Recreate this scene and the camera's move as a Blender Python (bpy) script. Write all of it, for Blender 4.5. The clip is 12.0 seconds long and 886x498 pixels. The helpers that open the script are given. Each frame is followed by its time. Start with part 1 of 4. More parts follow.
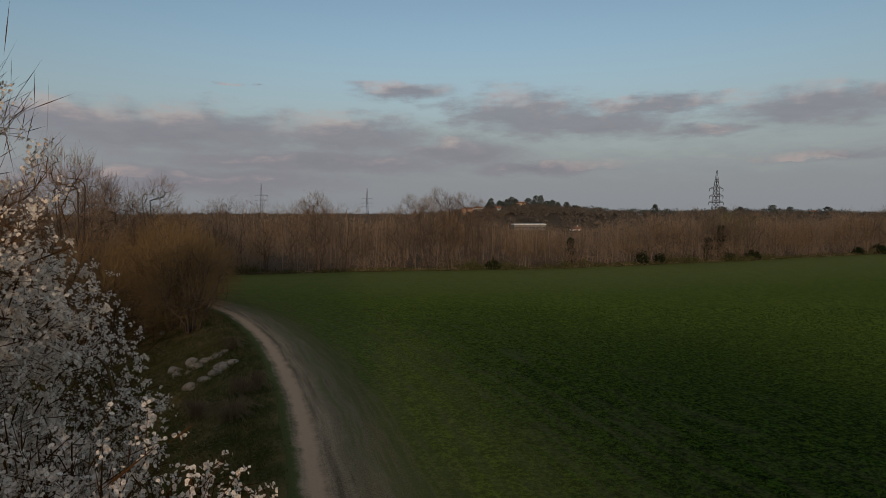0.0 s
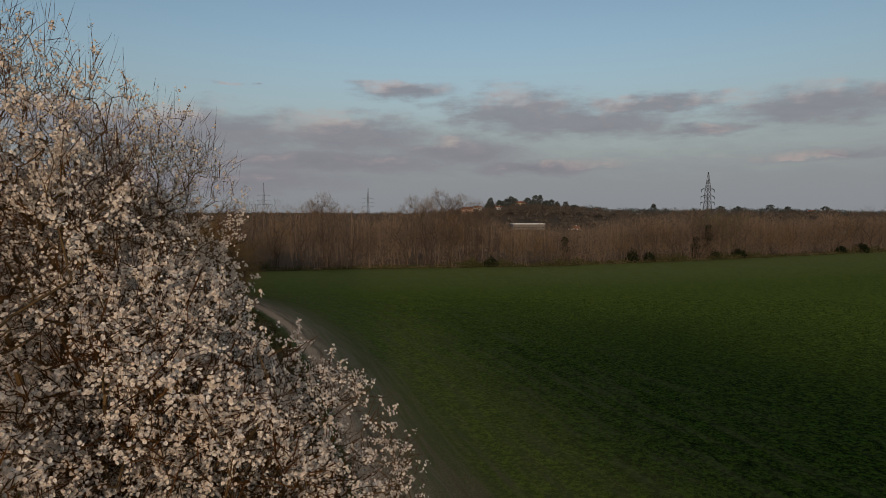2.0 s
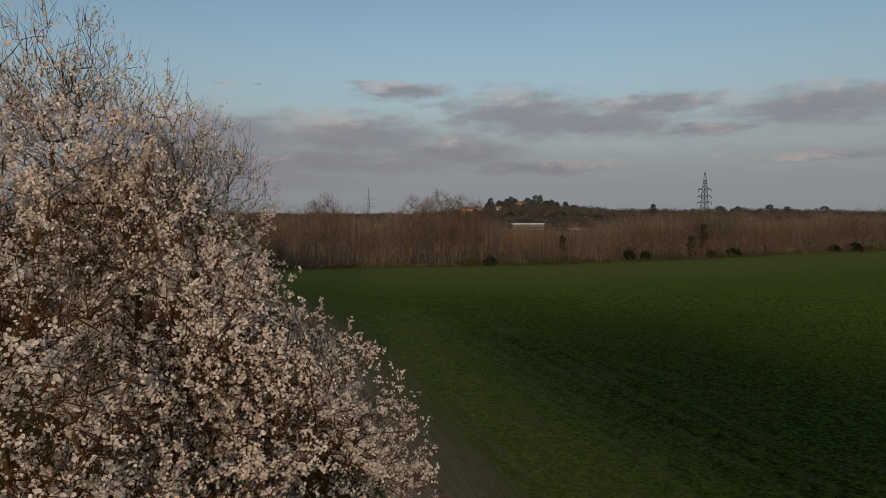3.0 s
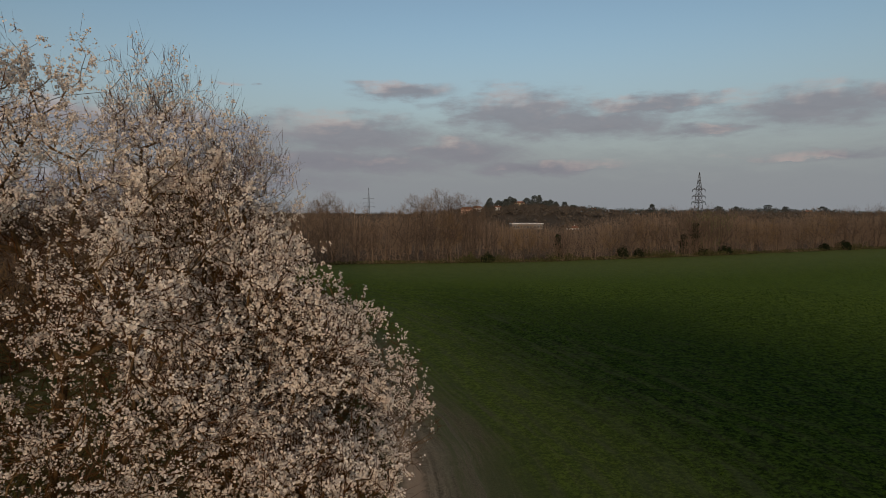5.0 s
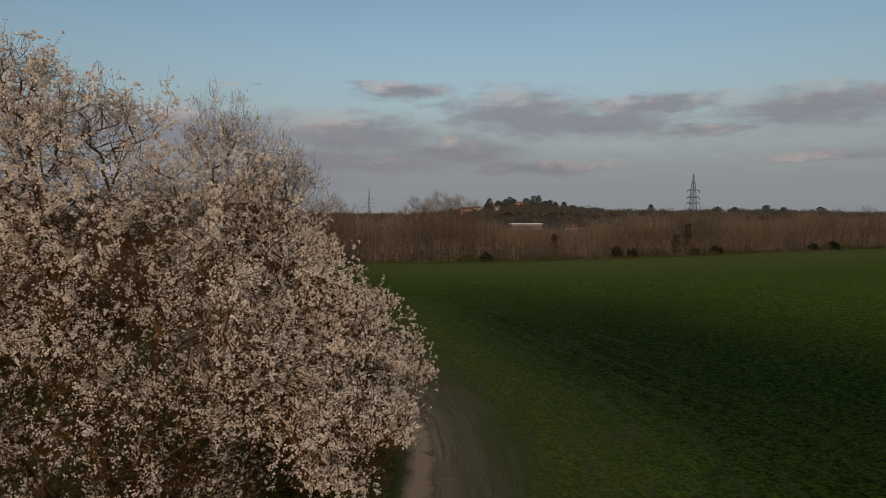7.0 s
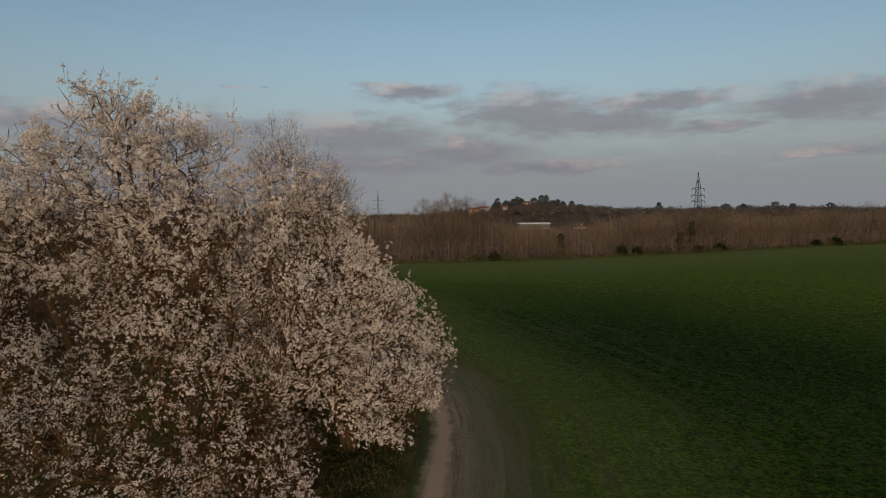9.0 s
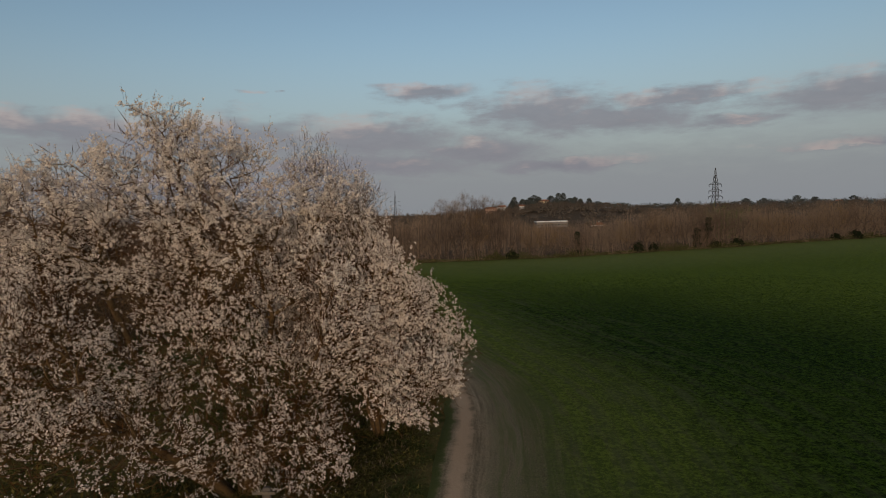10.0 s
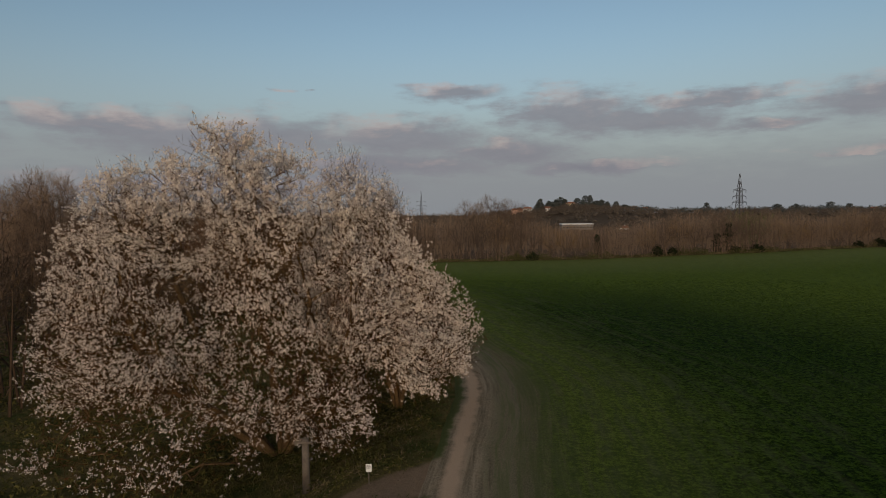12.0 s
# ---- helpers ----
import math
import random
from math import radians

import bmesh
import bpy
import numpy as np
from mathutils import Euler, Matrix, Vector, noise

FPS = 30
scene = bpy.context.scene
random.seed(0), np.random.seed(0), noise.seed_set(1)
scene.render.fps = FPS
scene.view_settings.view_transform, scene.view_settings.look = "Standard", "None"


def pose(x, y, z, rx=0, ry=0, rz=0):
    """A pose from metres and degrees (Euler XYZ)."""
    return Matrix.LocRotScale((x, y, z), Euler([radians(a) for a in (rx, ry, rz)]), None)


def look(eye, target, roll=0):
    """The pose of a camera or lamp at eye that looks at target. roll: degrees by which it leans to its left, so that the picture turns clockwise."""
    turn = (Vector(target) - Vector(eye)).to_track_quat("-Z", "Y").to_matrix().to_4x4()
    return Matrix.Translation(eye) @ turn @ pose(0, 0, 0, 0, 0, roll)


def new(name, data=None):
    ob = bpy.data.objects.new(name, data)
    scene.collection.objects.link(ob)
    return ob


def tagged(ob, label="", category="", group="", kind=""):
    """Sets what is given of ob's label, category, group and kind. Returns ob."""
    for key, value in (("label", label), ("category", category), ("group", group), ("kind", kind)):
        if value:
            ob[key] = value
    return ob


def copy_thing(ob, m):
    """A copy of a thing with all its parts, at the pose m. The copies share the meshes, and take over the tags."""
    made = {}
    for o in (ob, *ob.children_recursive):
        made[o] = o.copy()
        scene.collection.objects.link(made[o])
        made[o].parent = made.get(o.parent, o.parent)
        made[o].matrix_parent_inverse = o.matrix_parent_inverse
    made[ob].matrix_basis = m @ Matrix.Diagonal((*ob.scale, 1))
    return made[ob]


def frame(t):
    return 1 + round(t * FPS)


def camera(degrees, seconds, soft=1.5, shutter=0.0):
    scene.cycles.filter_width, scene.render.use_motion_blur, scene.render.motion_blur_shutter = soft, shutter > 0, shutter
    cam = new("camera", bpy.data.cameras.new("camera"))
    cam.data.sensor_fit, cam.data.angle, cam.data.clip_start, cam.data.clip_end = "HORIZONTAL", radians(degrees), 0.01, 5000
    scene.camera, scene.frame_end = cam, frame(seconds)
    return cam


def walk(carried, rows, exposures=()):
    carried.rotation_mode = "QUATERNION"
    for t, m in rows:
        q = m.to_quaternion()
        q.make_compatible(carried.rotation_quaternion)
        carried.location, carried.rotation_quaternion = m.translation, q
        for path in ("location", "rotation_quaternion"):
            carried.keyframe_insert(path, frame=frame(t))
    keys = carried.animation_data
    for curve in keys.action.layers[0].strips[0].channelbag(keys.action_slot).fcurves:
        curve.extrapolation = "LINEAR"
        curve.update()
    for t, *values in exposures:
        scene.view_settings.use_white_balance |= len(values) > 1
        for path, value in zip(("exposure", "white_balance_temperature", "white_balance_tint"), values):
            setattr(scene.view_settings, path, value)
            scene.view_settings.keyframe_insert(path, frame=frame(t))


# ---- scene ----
# seconds, place in metres, pitch, heading and lean in degrees
ROWS = [
    (0, 0.11, 1.50, 9.85, -3.88, 0.00, 0.05),
    (0.5, 0.03, -0.27, 9.95, -3.91, 0.00, 0.08),
    (1, -0.03, -2.00, 10.01, -3.93, -0.01, 0.10),
    (1.5, -0.06, -3.49, 10.06, -3.94, -0.02, 0.09),
    (2, -0.08, -4.84, 10.13, -3.94, -0.02, 0.08),
    (2.5, -0.09, -6.09, 10.15, -3.93, -0.02, 0.04),
    (3, -0.07, -7.32, 10.02, -3.91, 0.00, 0.01),
    (5, 0.06, -11.15, 9.77, -3.91, -0.04, 0.08),
    (5.5, 0.06, -12.30, 9.83, -3.92, -0.06, 0.13),
    (6, 0.03, -13.48, 9.89, -3.93, -0.07, 0.14),
    (6.5, 0.00, -14.65, 9.94, -3.92, -0.07, 0.13),
    (7, -0.04, -15.80, 9.99, -3.91, -0.06, 0.12),
    (9, -0.41, -20.11, 10.22, -3.86, 0.72, -0.62),
    (9.5, -0.48, -21.18, 10.28, -3.85, 1.43, -1.07),
    (10, -0.46, -22.33, 10.34, -3.84, 2.36, -1.64),
    (10.5, -0.34, -23.42, 10.39, -3.81, 3.19, -1.73),
    (11, -0.16, -24.57, 10.44, -3.79, 3.98, -1.65),
    (11.5, 0.12, -25.68, 10.49, -3.77, 4.45, -1.20),
    (12, 0.40, -26.84, 10.56, -3.77, 4.75, -0.68),
]


def aim(x, y, z, pitch, heading, lean):
    p, h = radians(pitch), radians(heading)
    way = Vector((-math.sin(h) * math.cos(p), math.cos(h) * math.cos(p), math.sin(p)))
    return look((x, y, z), Vector((x, y, z)) + way * 10, lean)


cam = camera(72, 12.0, soft=0.85)
walk(cam, [(t, aim(*row)) for t, *row in ROWS])

# ---- light ----
SUN_AZ, SUN_EL = 174.0, 7.0  # compass-like: degrees from +y towards +x
world = bpy.data.worlds.new("sky")
scene.world = world
world.use_nodes = True


class Nodes:
    """A small helper to write node trees."""

    def __init__(self, tree):
        self.t = tree
        tree.nodes.clear()

    def add(self, kind, props=None, **sockets):
        n = self.t.nodes.new(kind)
        for k, v in (props or {}).items():
            setattr(n, k, v)
        for k, v in sockets.items():
            key = int(k[1:]) if k[0] == "i" and k[1:].isdigit() else k.replace("_", " ")
            self.put(n.inputs[key], v)
        return n

    def put(self, socket, v):
        if isinstance(v, bpy.types.NodeSocket):
            self.t.links.new(v, socket)
        elif isinstance(v, bpy.types.Node):
            self.t.links.new(v.outputs[0], socket)
        else:
            socket.default_value = v

    def math(self, op, a, b=0.0, c=0.0, clamp=False):
        return self.add("ShaderNodeMath", {"operation": op, "use_clamp": clamp}, i0=a, i1=b, i2=c).outputs[0]

    def vec(self, op, a, b=(0, 0, 0)):
        n = self.add("ShaderNodeVectorMath", {"operation": op}, i0=a, i1=b)
        return n.outputs["Value"] if op in ("LENGTH", "DOT_PRODUCT") else n.outputs[0]

    def noise(self, v, scale, detail=4.0, rough=0.55, distort=0.0):
        n = self.add("ShaderNodeTexNoise", None, Scale=scale, Detail=detail, Roughness=rough, Distortion=distort)
        if v is not None:
            self.put(n.inputs["Vector"], v)
        return n.outputs[0]

    def span(self, v, a, b, lo=0.0, hi=1.0):
        n = self.add("ShaderNodeMapRange", {"interpolation_type": "SMOOTHSTEP"}, i0=v, i1=a, i2=b, i3=lo, i4=hi)
        return n.outputs[0]

    def mix(self, fac, a, b, mode="MIX"):
        n = self.add("ShaderNodeMix", {"data_type": "RGBA", "blend_type": mode})
        self.put(n.inputs[0], fac), self.put(n.inputs[6], a), self.put(n.inputs[7], b)
        return n.outputs[2]


def c4(r, g, b):
    return (r, g, b, 1.0)


# cloud banks: heading east of +y and height above the horizon, then half sizes, in degrees
CLOUDS = [
    (-24, 6.5, 17, 2.4), (-33, 7.3, 9, 1.5), (-8.5, 6.6, 9, 2.3), (7.2, 8.4, 8.5, 2.4), (13, 7.7, 10, 1.7), (1, 5.2, 8, 1.8), (19, 8.9, 8, 1.0),
    (31, 7.9, 9, 2.2, 0.1), (37, 8.4, 8, 1.8, 0.2), (23, 6.6, 9, 0.8, 0.3), (-3.6, 10.6, 4.6, 0.95), (-19, 10.5, 1.8, 0.45, 0.5), (-16.4, 10.7, 1.0, 0.35, 0.55),
    (-12, 4.2, 18, 1.5), (8.6, 3.7, 8, 0.9), (-24, 2.4, 18, 1.4), (33, 4.4, 12, 0.7, 0.4),
    (-52, 6, 14, 2.2), (55, 7, 13, 2.4), (88, 6, 16, 2.0), (-90, 8, 20, 2.4), (130, 5, 18, 2.0), (-135, 6, 22, 2.2), (178, 7, 20, 1.6),
]
w = Nodes(world.node_tree)
ray = w.add("ShaderNodeTexCoord").outputs["Generated"]
sep = w.add("ShaderNodeSeparateXYZ", None, Vector=ray)
az = w.math("MULTIPLY", w.math("ARCTAN2", sep.outputs[0], sep.outputs[1]), 57.29578)
el = w.math("MULTIPLY", w.math("ARCSINE", sep.outputs[2]), 57.29578)
flat = w.add("ShaderNodeCombineXYZ", None, X=az, Y=el).outputs[0]
warp = w.add("ShaderNodeTexNoise", None, Vector=w.vec("MULTIPLY", flat, (0.16, 0.5, 1)), Scale=1.0, Detail=5.0, Roughness=0.62)
shift = w.vec("MULTIPLY", w.vec("SUBTRACT", warp.outputs["Color"], (0.5, 0.5, 0.5)), (5.6, 2.5, 0))
here = w.vec("ADD", flat, shift)


def bank(offset):
    best = None
    for a, e, wa, we, *thin in CLOUDS:
        d = w.vec("LENGTH", w.vec("MULTIPLY", w.vec("SUBTRACT", here, (a, e + offset, 0)), (1 / wa, 1 / we, 0)))
        d = w.math("ADD", d, thin[0]) if thin else d
        best = d if best is None else w.math("MINIMUM", best, d)
    return best


near = bank(0.0)
fine = w.noise(w.vec("MULTIPLY", flat, (0.30, 1.0, 1)), 1.0, 7.0, 0.62)
dens = w.math("SUBTRACT", w.math("ADD", 1.0, w.math("MULTIPLY", w.math("SUBTRACT", fine, 0.5), 1.5)), near)
over = w.math("MULTIPLY", w.span(w.noise(ray, 3.2, 5.0, 0.6), 0.40, 0.62), w.span(el, 17.0, 34.0))  # broken cloud overhead
mask = w.math("MAXIMUM", w.span(dens, -0.25, 0.7, 0.0, 0.82), w.math("MULTIPLY", over, 0.8))
lift = w.math("SUBTRACT", bank(-0.75), near)  # positive near the upper rim of a bank
rim = w.math("MULTIPLY", w.math("MULTIPLY", w.span(lift, 0.05, 0.4), w.span(dens, 0.95, 0.2)), w.span(w.noise(flat, 0.22, 3.0), 0.42, 0.62))
low = w.mix(rim, w.mix(fine, c4(0.172, 0.171, 0.205), c4(0.258, 0.25, 0.276)), c4(0.47, 0.36, 0.335))
cloud = w.mix(w.span(el, 15.0, 24.0), low, c4(0.37, 0.322, 0.285))
sky = w.add("ShaderNodeTexSky", {"sky_type": "NISHITA", "sun_disc": False, "sun_elevation": radians(SUN_EL),
                                 "sun_rotation": radians(-SUN_AZ), "altitude": 200.0, "air_density": 1.0,
                                 "dust_density": 1.2, "ozone_density": 1.5})
haze = w.span(el, 17.0, 1.0)
clear = w.mix(w.math("MULTIPLY", haze, 0.88), w.mix(1.0, sky, c4(0.148, 0.143, 0.1425), "MULTIPLY"), c4(0.266, 0.290, 0.326))
veil = w.math("MULTIPLY", w.span(w.math("ADD", el, w.math("MULTIPLY", fine, 5.0)), 11.0, 4.0), 0.75)  # thin grey layer low in the sky
final = w.mix(mask, w.mix(veil, clear, c4(0.236, 0.251, 0.270)), cloud)
w.add("ShaderNodeOutputWorld", None, Surface=w.add("ShaderNodeBackground", None, Color=final, Strength=1.0))

sun = bpy.data.lights.new("sun", "SUN")
sun.energy, sun.angle, sun.color = 1.33, radians(2.5), (1.0, 0.75, 0.54)
sun_ob = new("sun", sun)
a_, e_ = radians(SUN_AZ), radians(SUN_EL)
sun_ob.matrix_world = look((math.sin(a_) * math.cos(e_) * 100, math.cos(a_) * math.cos(e_) * 100, math.sin(e_) * 100), (0, 0, 0))
scene.view_settings.exposure = 0.0


# ---- materials ----
def material(name):
    m = bpy.data.materials.new(name)
    m.use_nodes = True
    return m, Nodes(m.node_tree)


def finish(n, color, rough=0.9, bump=None, strength=0.3, distance=0.02, gloss=0.2, **more):
    b = n.add("ShaderNodeBsdfPrincipled", None, Base_Color=color, Roughness=rough, **more)
    b.inputs["Specular IOR Level"].default_value = gloss
    if bump is not None:
        b.inputs["Normal"].default_value = (0, 0, 0)
        n.put(b.inputs["Normal"], n.add("ShaderNodeBump", None, Strength=strength, Distance=distance, Height=bump))
    n.add("ShaderNodeOutputMaterial", None, Surface=b)
    return b


def two_tone(name, a, b, scale=3.0, fine=25.0, rough=0.85, strength=0.3, distance=0.02, metal=0.0):
    """Base colour between two tones at two scales, with a fine relief."""
    m, n = material(name)
    co = n.add("ShaderNodeTexCoord").outputs["Object"]
    big, small = n.noise(co, scale), n.noise(co, fine, 5.0, 0.65)
    fac = n.span(n.math("ADD", n.math("MULTIPLY", big, 0.6), n.math("MULTIPLY", small, 0.4)), 0.32, 0.68)
    finish(n, n.mix(fac, c4(*a), c4(*b)), rough, small, strength, distance, Metallic=metal)
    return m


def foliage(name, a, b, through_light=0.3, rough=0.8, patches=False, heart=None):
    """Petals, leaves and blades: colour varies by piece, some light passes."""
    m, n = material(name)
    r = n.add("ShaderNodeNewGeometry").outputs["Random Per Island"]
    co = n.add("ShaderNodeTexCoord").outputs["Object"]
    fac = n.math("ADD", n.math("MULTIPLY", r, 0.65), n.math("MULTIPLY", n.noise(co, 0.6), 0.35))
    if patches:  # whole trees differ from one another
        tree = n.math("ADD", n.math("MULTIPLY", n.add("ShaderNodeObjectInfo").outputs["Random"], 0.5), n.math("MULTIPLY", n.noise(co, 0.11, 2.0), 0.5))
        fac = n.math("ADD", n.math("MULTIPLY", fac, 0.45), n.span(tree, 0.25, 0.75, 0.0, 0.55))
    col = n.mix(fac, c4(*a), c4(*b))
    if heart:  # stamens and calyx in the middle of each flower
        col = n.mix(n.span(n.add("ShaderNodeAttribute", {"attribute_name": "heart"}).outputs["Fac"], 0.62, 1.0, 0.0, 0.8), col, c4(*heart))
    p = n.add("ShaderNodeBsdfPrincipled", None, Base_Color=col, Roughness=rough)
    p.inputs["Specular IOR Level"].default_value = 0.1
    s = n.add("ShaderNodeMixShader", None, Fac=through_light)
    n.put(s.inputs[1], p), n.put(s.inputs[2], n.add("ShaderNodeBsdfTranslucent", None, Color=col))
    n.add("ShaderNodeOutputMaterial", None, Surface=s)
    return m


M_PETAL = foliage("blossom_petals", (0.96, 0.90, 0.81), (0.70, 0.57, 0.46), 0.12, heart=(0.36, 0.21, 0.13))
M_BARK = two_tone("cherry_bark", (0.055, 0.036, 0.018), (0.19, 0.118, 0.050), 1.5, 14, 0.9, 0.6, 0.03)
M_TWIG = foliage("reddish_twigs", (0.026, 0.012, 0.004), (0.125, 0.055, 0.016), 0.0)
M_BARE = two_tone("bare_tree_bark", (0.064, 0.046, 0.034), (0.15, 0.108, 0.078), 0.8, 6, 0.95, 0.3)
M_HAZE = foliage("bare_twigs", (0.086, 0.057, 0.038), (0.30, 0.215, 0.150), 0.0, patches=True)
M_THICKET = foliage("dark_thicket_twigs", (0.030, 0.021, 0.014), (0.105, 0.070, 0.044), 0.0)
M_HAZE2 = foliage("orange_brown_twigs", (0.125, 0.078, 0.036), (0.30, 0.195, 0.088), 0.05)
M_GREENTWIG = foliage("budding_twigs", (0.09, 0.10, 0.04), (0.15, 0.16, 0.07), 0.2)
M_IVY = foliage("ivy_leaves", (0.010, 0.016, 0.007), (0.026, 0.036, 0.013), 0.1)
M_BRAMBLE = foliage("bramble_leaves", (0.028, 0.038, 0.009), (0.185, 0.155, 0.046), 0.2)
M_DRY = foliage("dry_grass", (0.18, 0.13, 0.072), (0.36, 0.27, 0.165), 0.25)
M_WHEAT = foliage("young_wheat", (0.014, 0.032, 0.003), (0.045, 0.078, 0.007), 0.2)
M_FOOT = foliage("wood_edge_weeds", (0.040, 0.045, 0.015), (0.150, 0.140, 0.050), 0.2)
# these two tones are lightened and greyed to carry the haze of distance
M_HAZED_CONIFER = foliage("hazed_conifer_needles", (0.052, 0.063, 0.060), (0.110, 0.122, 0.108), 0.1)
M_HAZED_WOOD = foliage("hazed_far_twigs", (0.080, 0.066, 0.053), (0.135, 0.110, 0.085), 0.0)
M_GRASS = foliage("verge_grass", (0.035, 0.055, 0.015), (0.09, 0.10, 0.03), 0.3)
M_INK = two_tone("faded_ink", (0.08, 0.08, 0.09), (0.14, 0.14, 0.15), 5, 40, 0.7, 0.02)
M_STEEL = two_tone("galvanised_steel", (0.045, 0.047, 0.05), (0.085, 0.088, 0.09), 0.5, 8, 0.7, 0.1, 0.01, 0.2)
M_STONE = two_tone("pale_boulder", (0.19, 0.158, 0.122), (0.39, 0.325, 0.25), 2.5, 18, 0.9, 0.6, 0.03)
M_WALL = two_tone("cream_render", (0.55, 0.42, 0.26), (0.66, 0.52, 0.34), 0.3, 4, 0.9)
M_WHITE = two_tone("white_render", (0.72, 0.70, 0.66), (0.82, 0.80, 0.76), 0.2, 3, 0.85)
M_CONCRETE = two_tone("grey_concrete", (0.16, 0.155, 0.15), (0.24, 0.235, 0.225), 0.2, 3, 0.9)
M_PINKWALL = two_tone("pink_render", (0.50, 0.30, 0.22), (0.62, 0.40, 0.30), 0.3, 4, 0.9)
M_ROOF = two_tone("terracotta_roof", (0.22, 0.09, 0.055), (0.34, 0.15, 0.09), 0.6, 6, 0.9)
M_GLASS = two_tone("dark_window", (0.02, 0.024, 0.03), (0.045, 0.05, 0.06), 0.5, 3, 0.15)
M_WOOD = two_tone("weathered_wood", (0.10, 0.082, 0.064), (0.20, 0.165, 0.13), 2, 22, 0.9, 0.5, 0.01)
M_SIGN = two_tone("white_sign_sheet", (0.78, 0.77, 0.73), (0.85, 0.84, 0.80), 4, 30, 0.5, 0.05)


# ---- the lie of the land ----
TRACK = [(-1.9, -60), (-1.6, -30), (-1.45, -14), (-1.35, -5), (-1.2, -1), (-0.98, 2.7), (-0.72, 6.2), (-0.72, 9.2), (-1.35, 13), (-2.5, 17), (-4.14, 21.7),
         (-5.4, 26.1), (-6.4, 29.5), (-7.97, 34), (-10.3, 40), (-13.2, 46.8), (-17.6, 55), (-21.3, 61), (-30, 71), (-43, 82), (-70, 98)]
_ty = np.array([p[1] for p in TRACK], float)
_tx = np.array([p[0] for p in TRACK], float)


def smooth(v, a, b):
    t = np.clip((np.asarray(v, float) - a) / (b - a), 0, 1)
    return t * t * (3 - 2 * t)


def track_x(y):
    """Where the bright wheel line of the track runs, smoothed."""
    y = np.asarray(y, float)
    return sum(np.interp(y + d, _ty, _tx) for d in (-3, -1.5, 0, 1.5, 3)) / 5


def waves(x, y, scale, seed=0.0):
    """Cheap uneven relief, about -1 to 1."""
    s = seed * 1.7
    return (np.sin(x / scale + 1.3 * np.sin(y / scale * 0.7 + s) + s) + np.sin(y / scale * 1.1 + 1.7 * np.sin(x / scale * 0.6 - s) + 2 * s)
            + 0.6 * np.sin((x + y) / scale * 2.3 + s)) / 2.6


def field_edge(x):
    """How far the field reaches towards the wood."""
    return np.interp(x, [-120, -33, -18, 2, 22, 47, 77, 105, 200], [74, 100, 104, 107.5, 111.5, 121, 134.5, 147, 188])


def land(x, y):
    """Height of the ground."""
    x, y = np.asarray(x, float), np.asarray(y, float)
    left = track_x(y) - x
    z = -1.1 * smooth(y, 45, 105) + 0.65 * smooth(-left, 1, 20) * (1 - smooth(y, 35, 95))
    z = z - 2.4 * smooth(left, 1.2, 11) * (1 - smooth(y, 70, 110)) + 0.10 * waves(x, y, 1.6) * smooth(left, 1, 4) * (1 - smooth(y, 200, 300))
    z = z + 0.06 * waves(x, y, 9.0, 2) * smooth(-left, 2, 8)
    far = np.hypot(x, y)
    z = z - 11 * smooth(y - field_edge(x), 14, 210) - 36 * smooth(far, 1150, 2300)
    hill = np.exp(-(((x - 130) / 115) ** 2 + ((y - 1000) / 170) ** 2))
    ridge = np.exp(-(((x - 520) / 420) ** 2 + ((y - 1050) / 220) ** 2))
    back = np.exp(-(((x + 420) / 650) ** 2 + ((y - 1250) / 260) ** 2))
    return z + 16 * hill + 10 * ridge + 11 * back


def spaced(lo, hi, step, out_lo, out_hi, grow_by):
    a = list(np.arange(lo, hi + 1e-6, step))
    s, v = step, hi
    while v < out_hi:
        s *= grow_by
        v += s
        a.append(v)
    s, v = step, lo
    while v > out_lo:
        s *= grow_by
        v -= s
        a.insert(0, v)
    return np.array(a)


# ---- mesh helpers ----
def mesh_object(name, verts, faces, mat, parent=None, label="", smooth_shade=False):
    """One mesh object from arrays: faces is one array, or a list of arrays, of equal-sided faces."""
    verts = np.asarray(verts, np.float32).reshape(-1, 3)
    groups = [np.asarray(f, np.int32) for f in (faces if isinstance(faces, list) else [faces]) if len(f)]
    me = bpy.data.meshes.new(name)
    me.vertices.add(len(verts))
    me.vertices.foreach_set("co", verts.ravel())
    loops = np.concatenate([g.ravel() for g in groups])
    sizes = np.concatenate([np.full(len(g), g.shape[1], np.int32) for g in groups])
    starts = np.concatenate([[0], np.cumsum(sizes)[:-1]]).astype(np.int32)
    me.loops.add(len(loops))
    me.loops.foreach_set("vertex_index", loops)
    me.polygons.add(len(sizes))
    me.polygons.foreach_set("loop_start", starts)
    me.polygons.foreach_set("loop_total", sizes)
    if smooth_shade:
        me.polygons.foreach_set("use_smooth", np.ones(len(sizes), bool))
    me.update(calc_edges=True)
    me.materials.append(mat)
    ob = new(name, me)
    if parent is not None:
        ob.parent = parent
    if label:
        ob["label"] = label
    return ob


def part(name, bm, mat, parent=None, label="", smooth_shade=False):
    """Links a bmesh as one mesh object, under a thing or a part."""
    me = bpy.data.meshes.new(name)
    bm.normal_update()
    bm.to_mesh(me)
    bm.free()
    if smooth_shade:
        me.polygons.foreach_set("use_smooth", np.ones(len(me.polygons), bool))
    me.materials.append(mat)
    ob = new(name, me)
    if parent is not None:
        ob.parent = parent
    if label:
        ob["label"] = label
    return ob


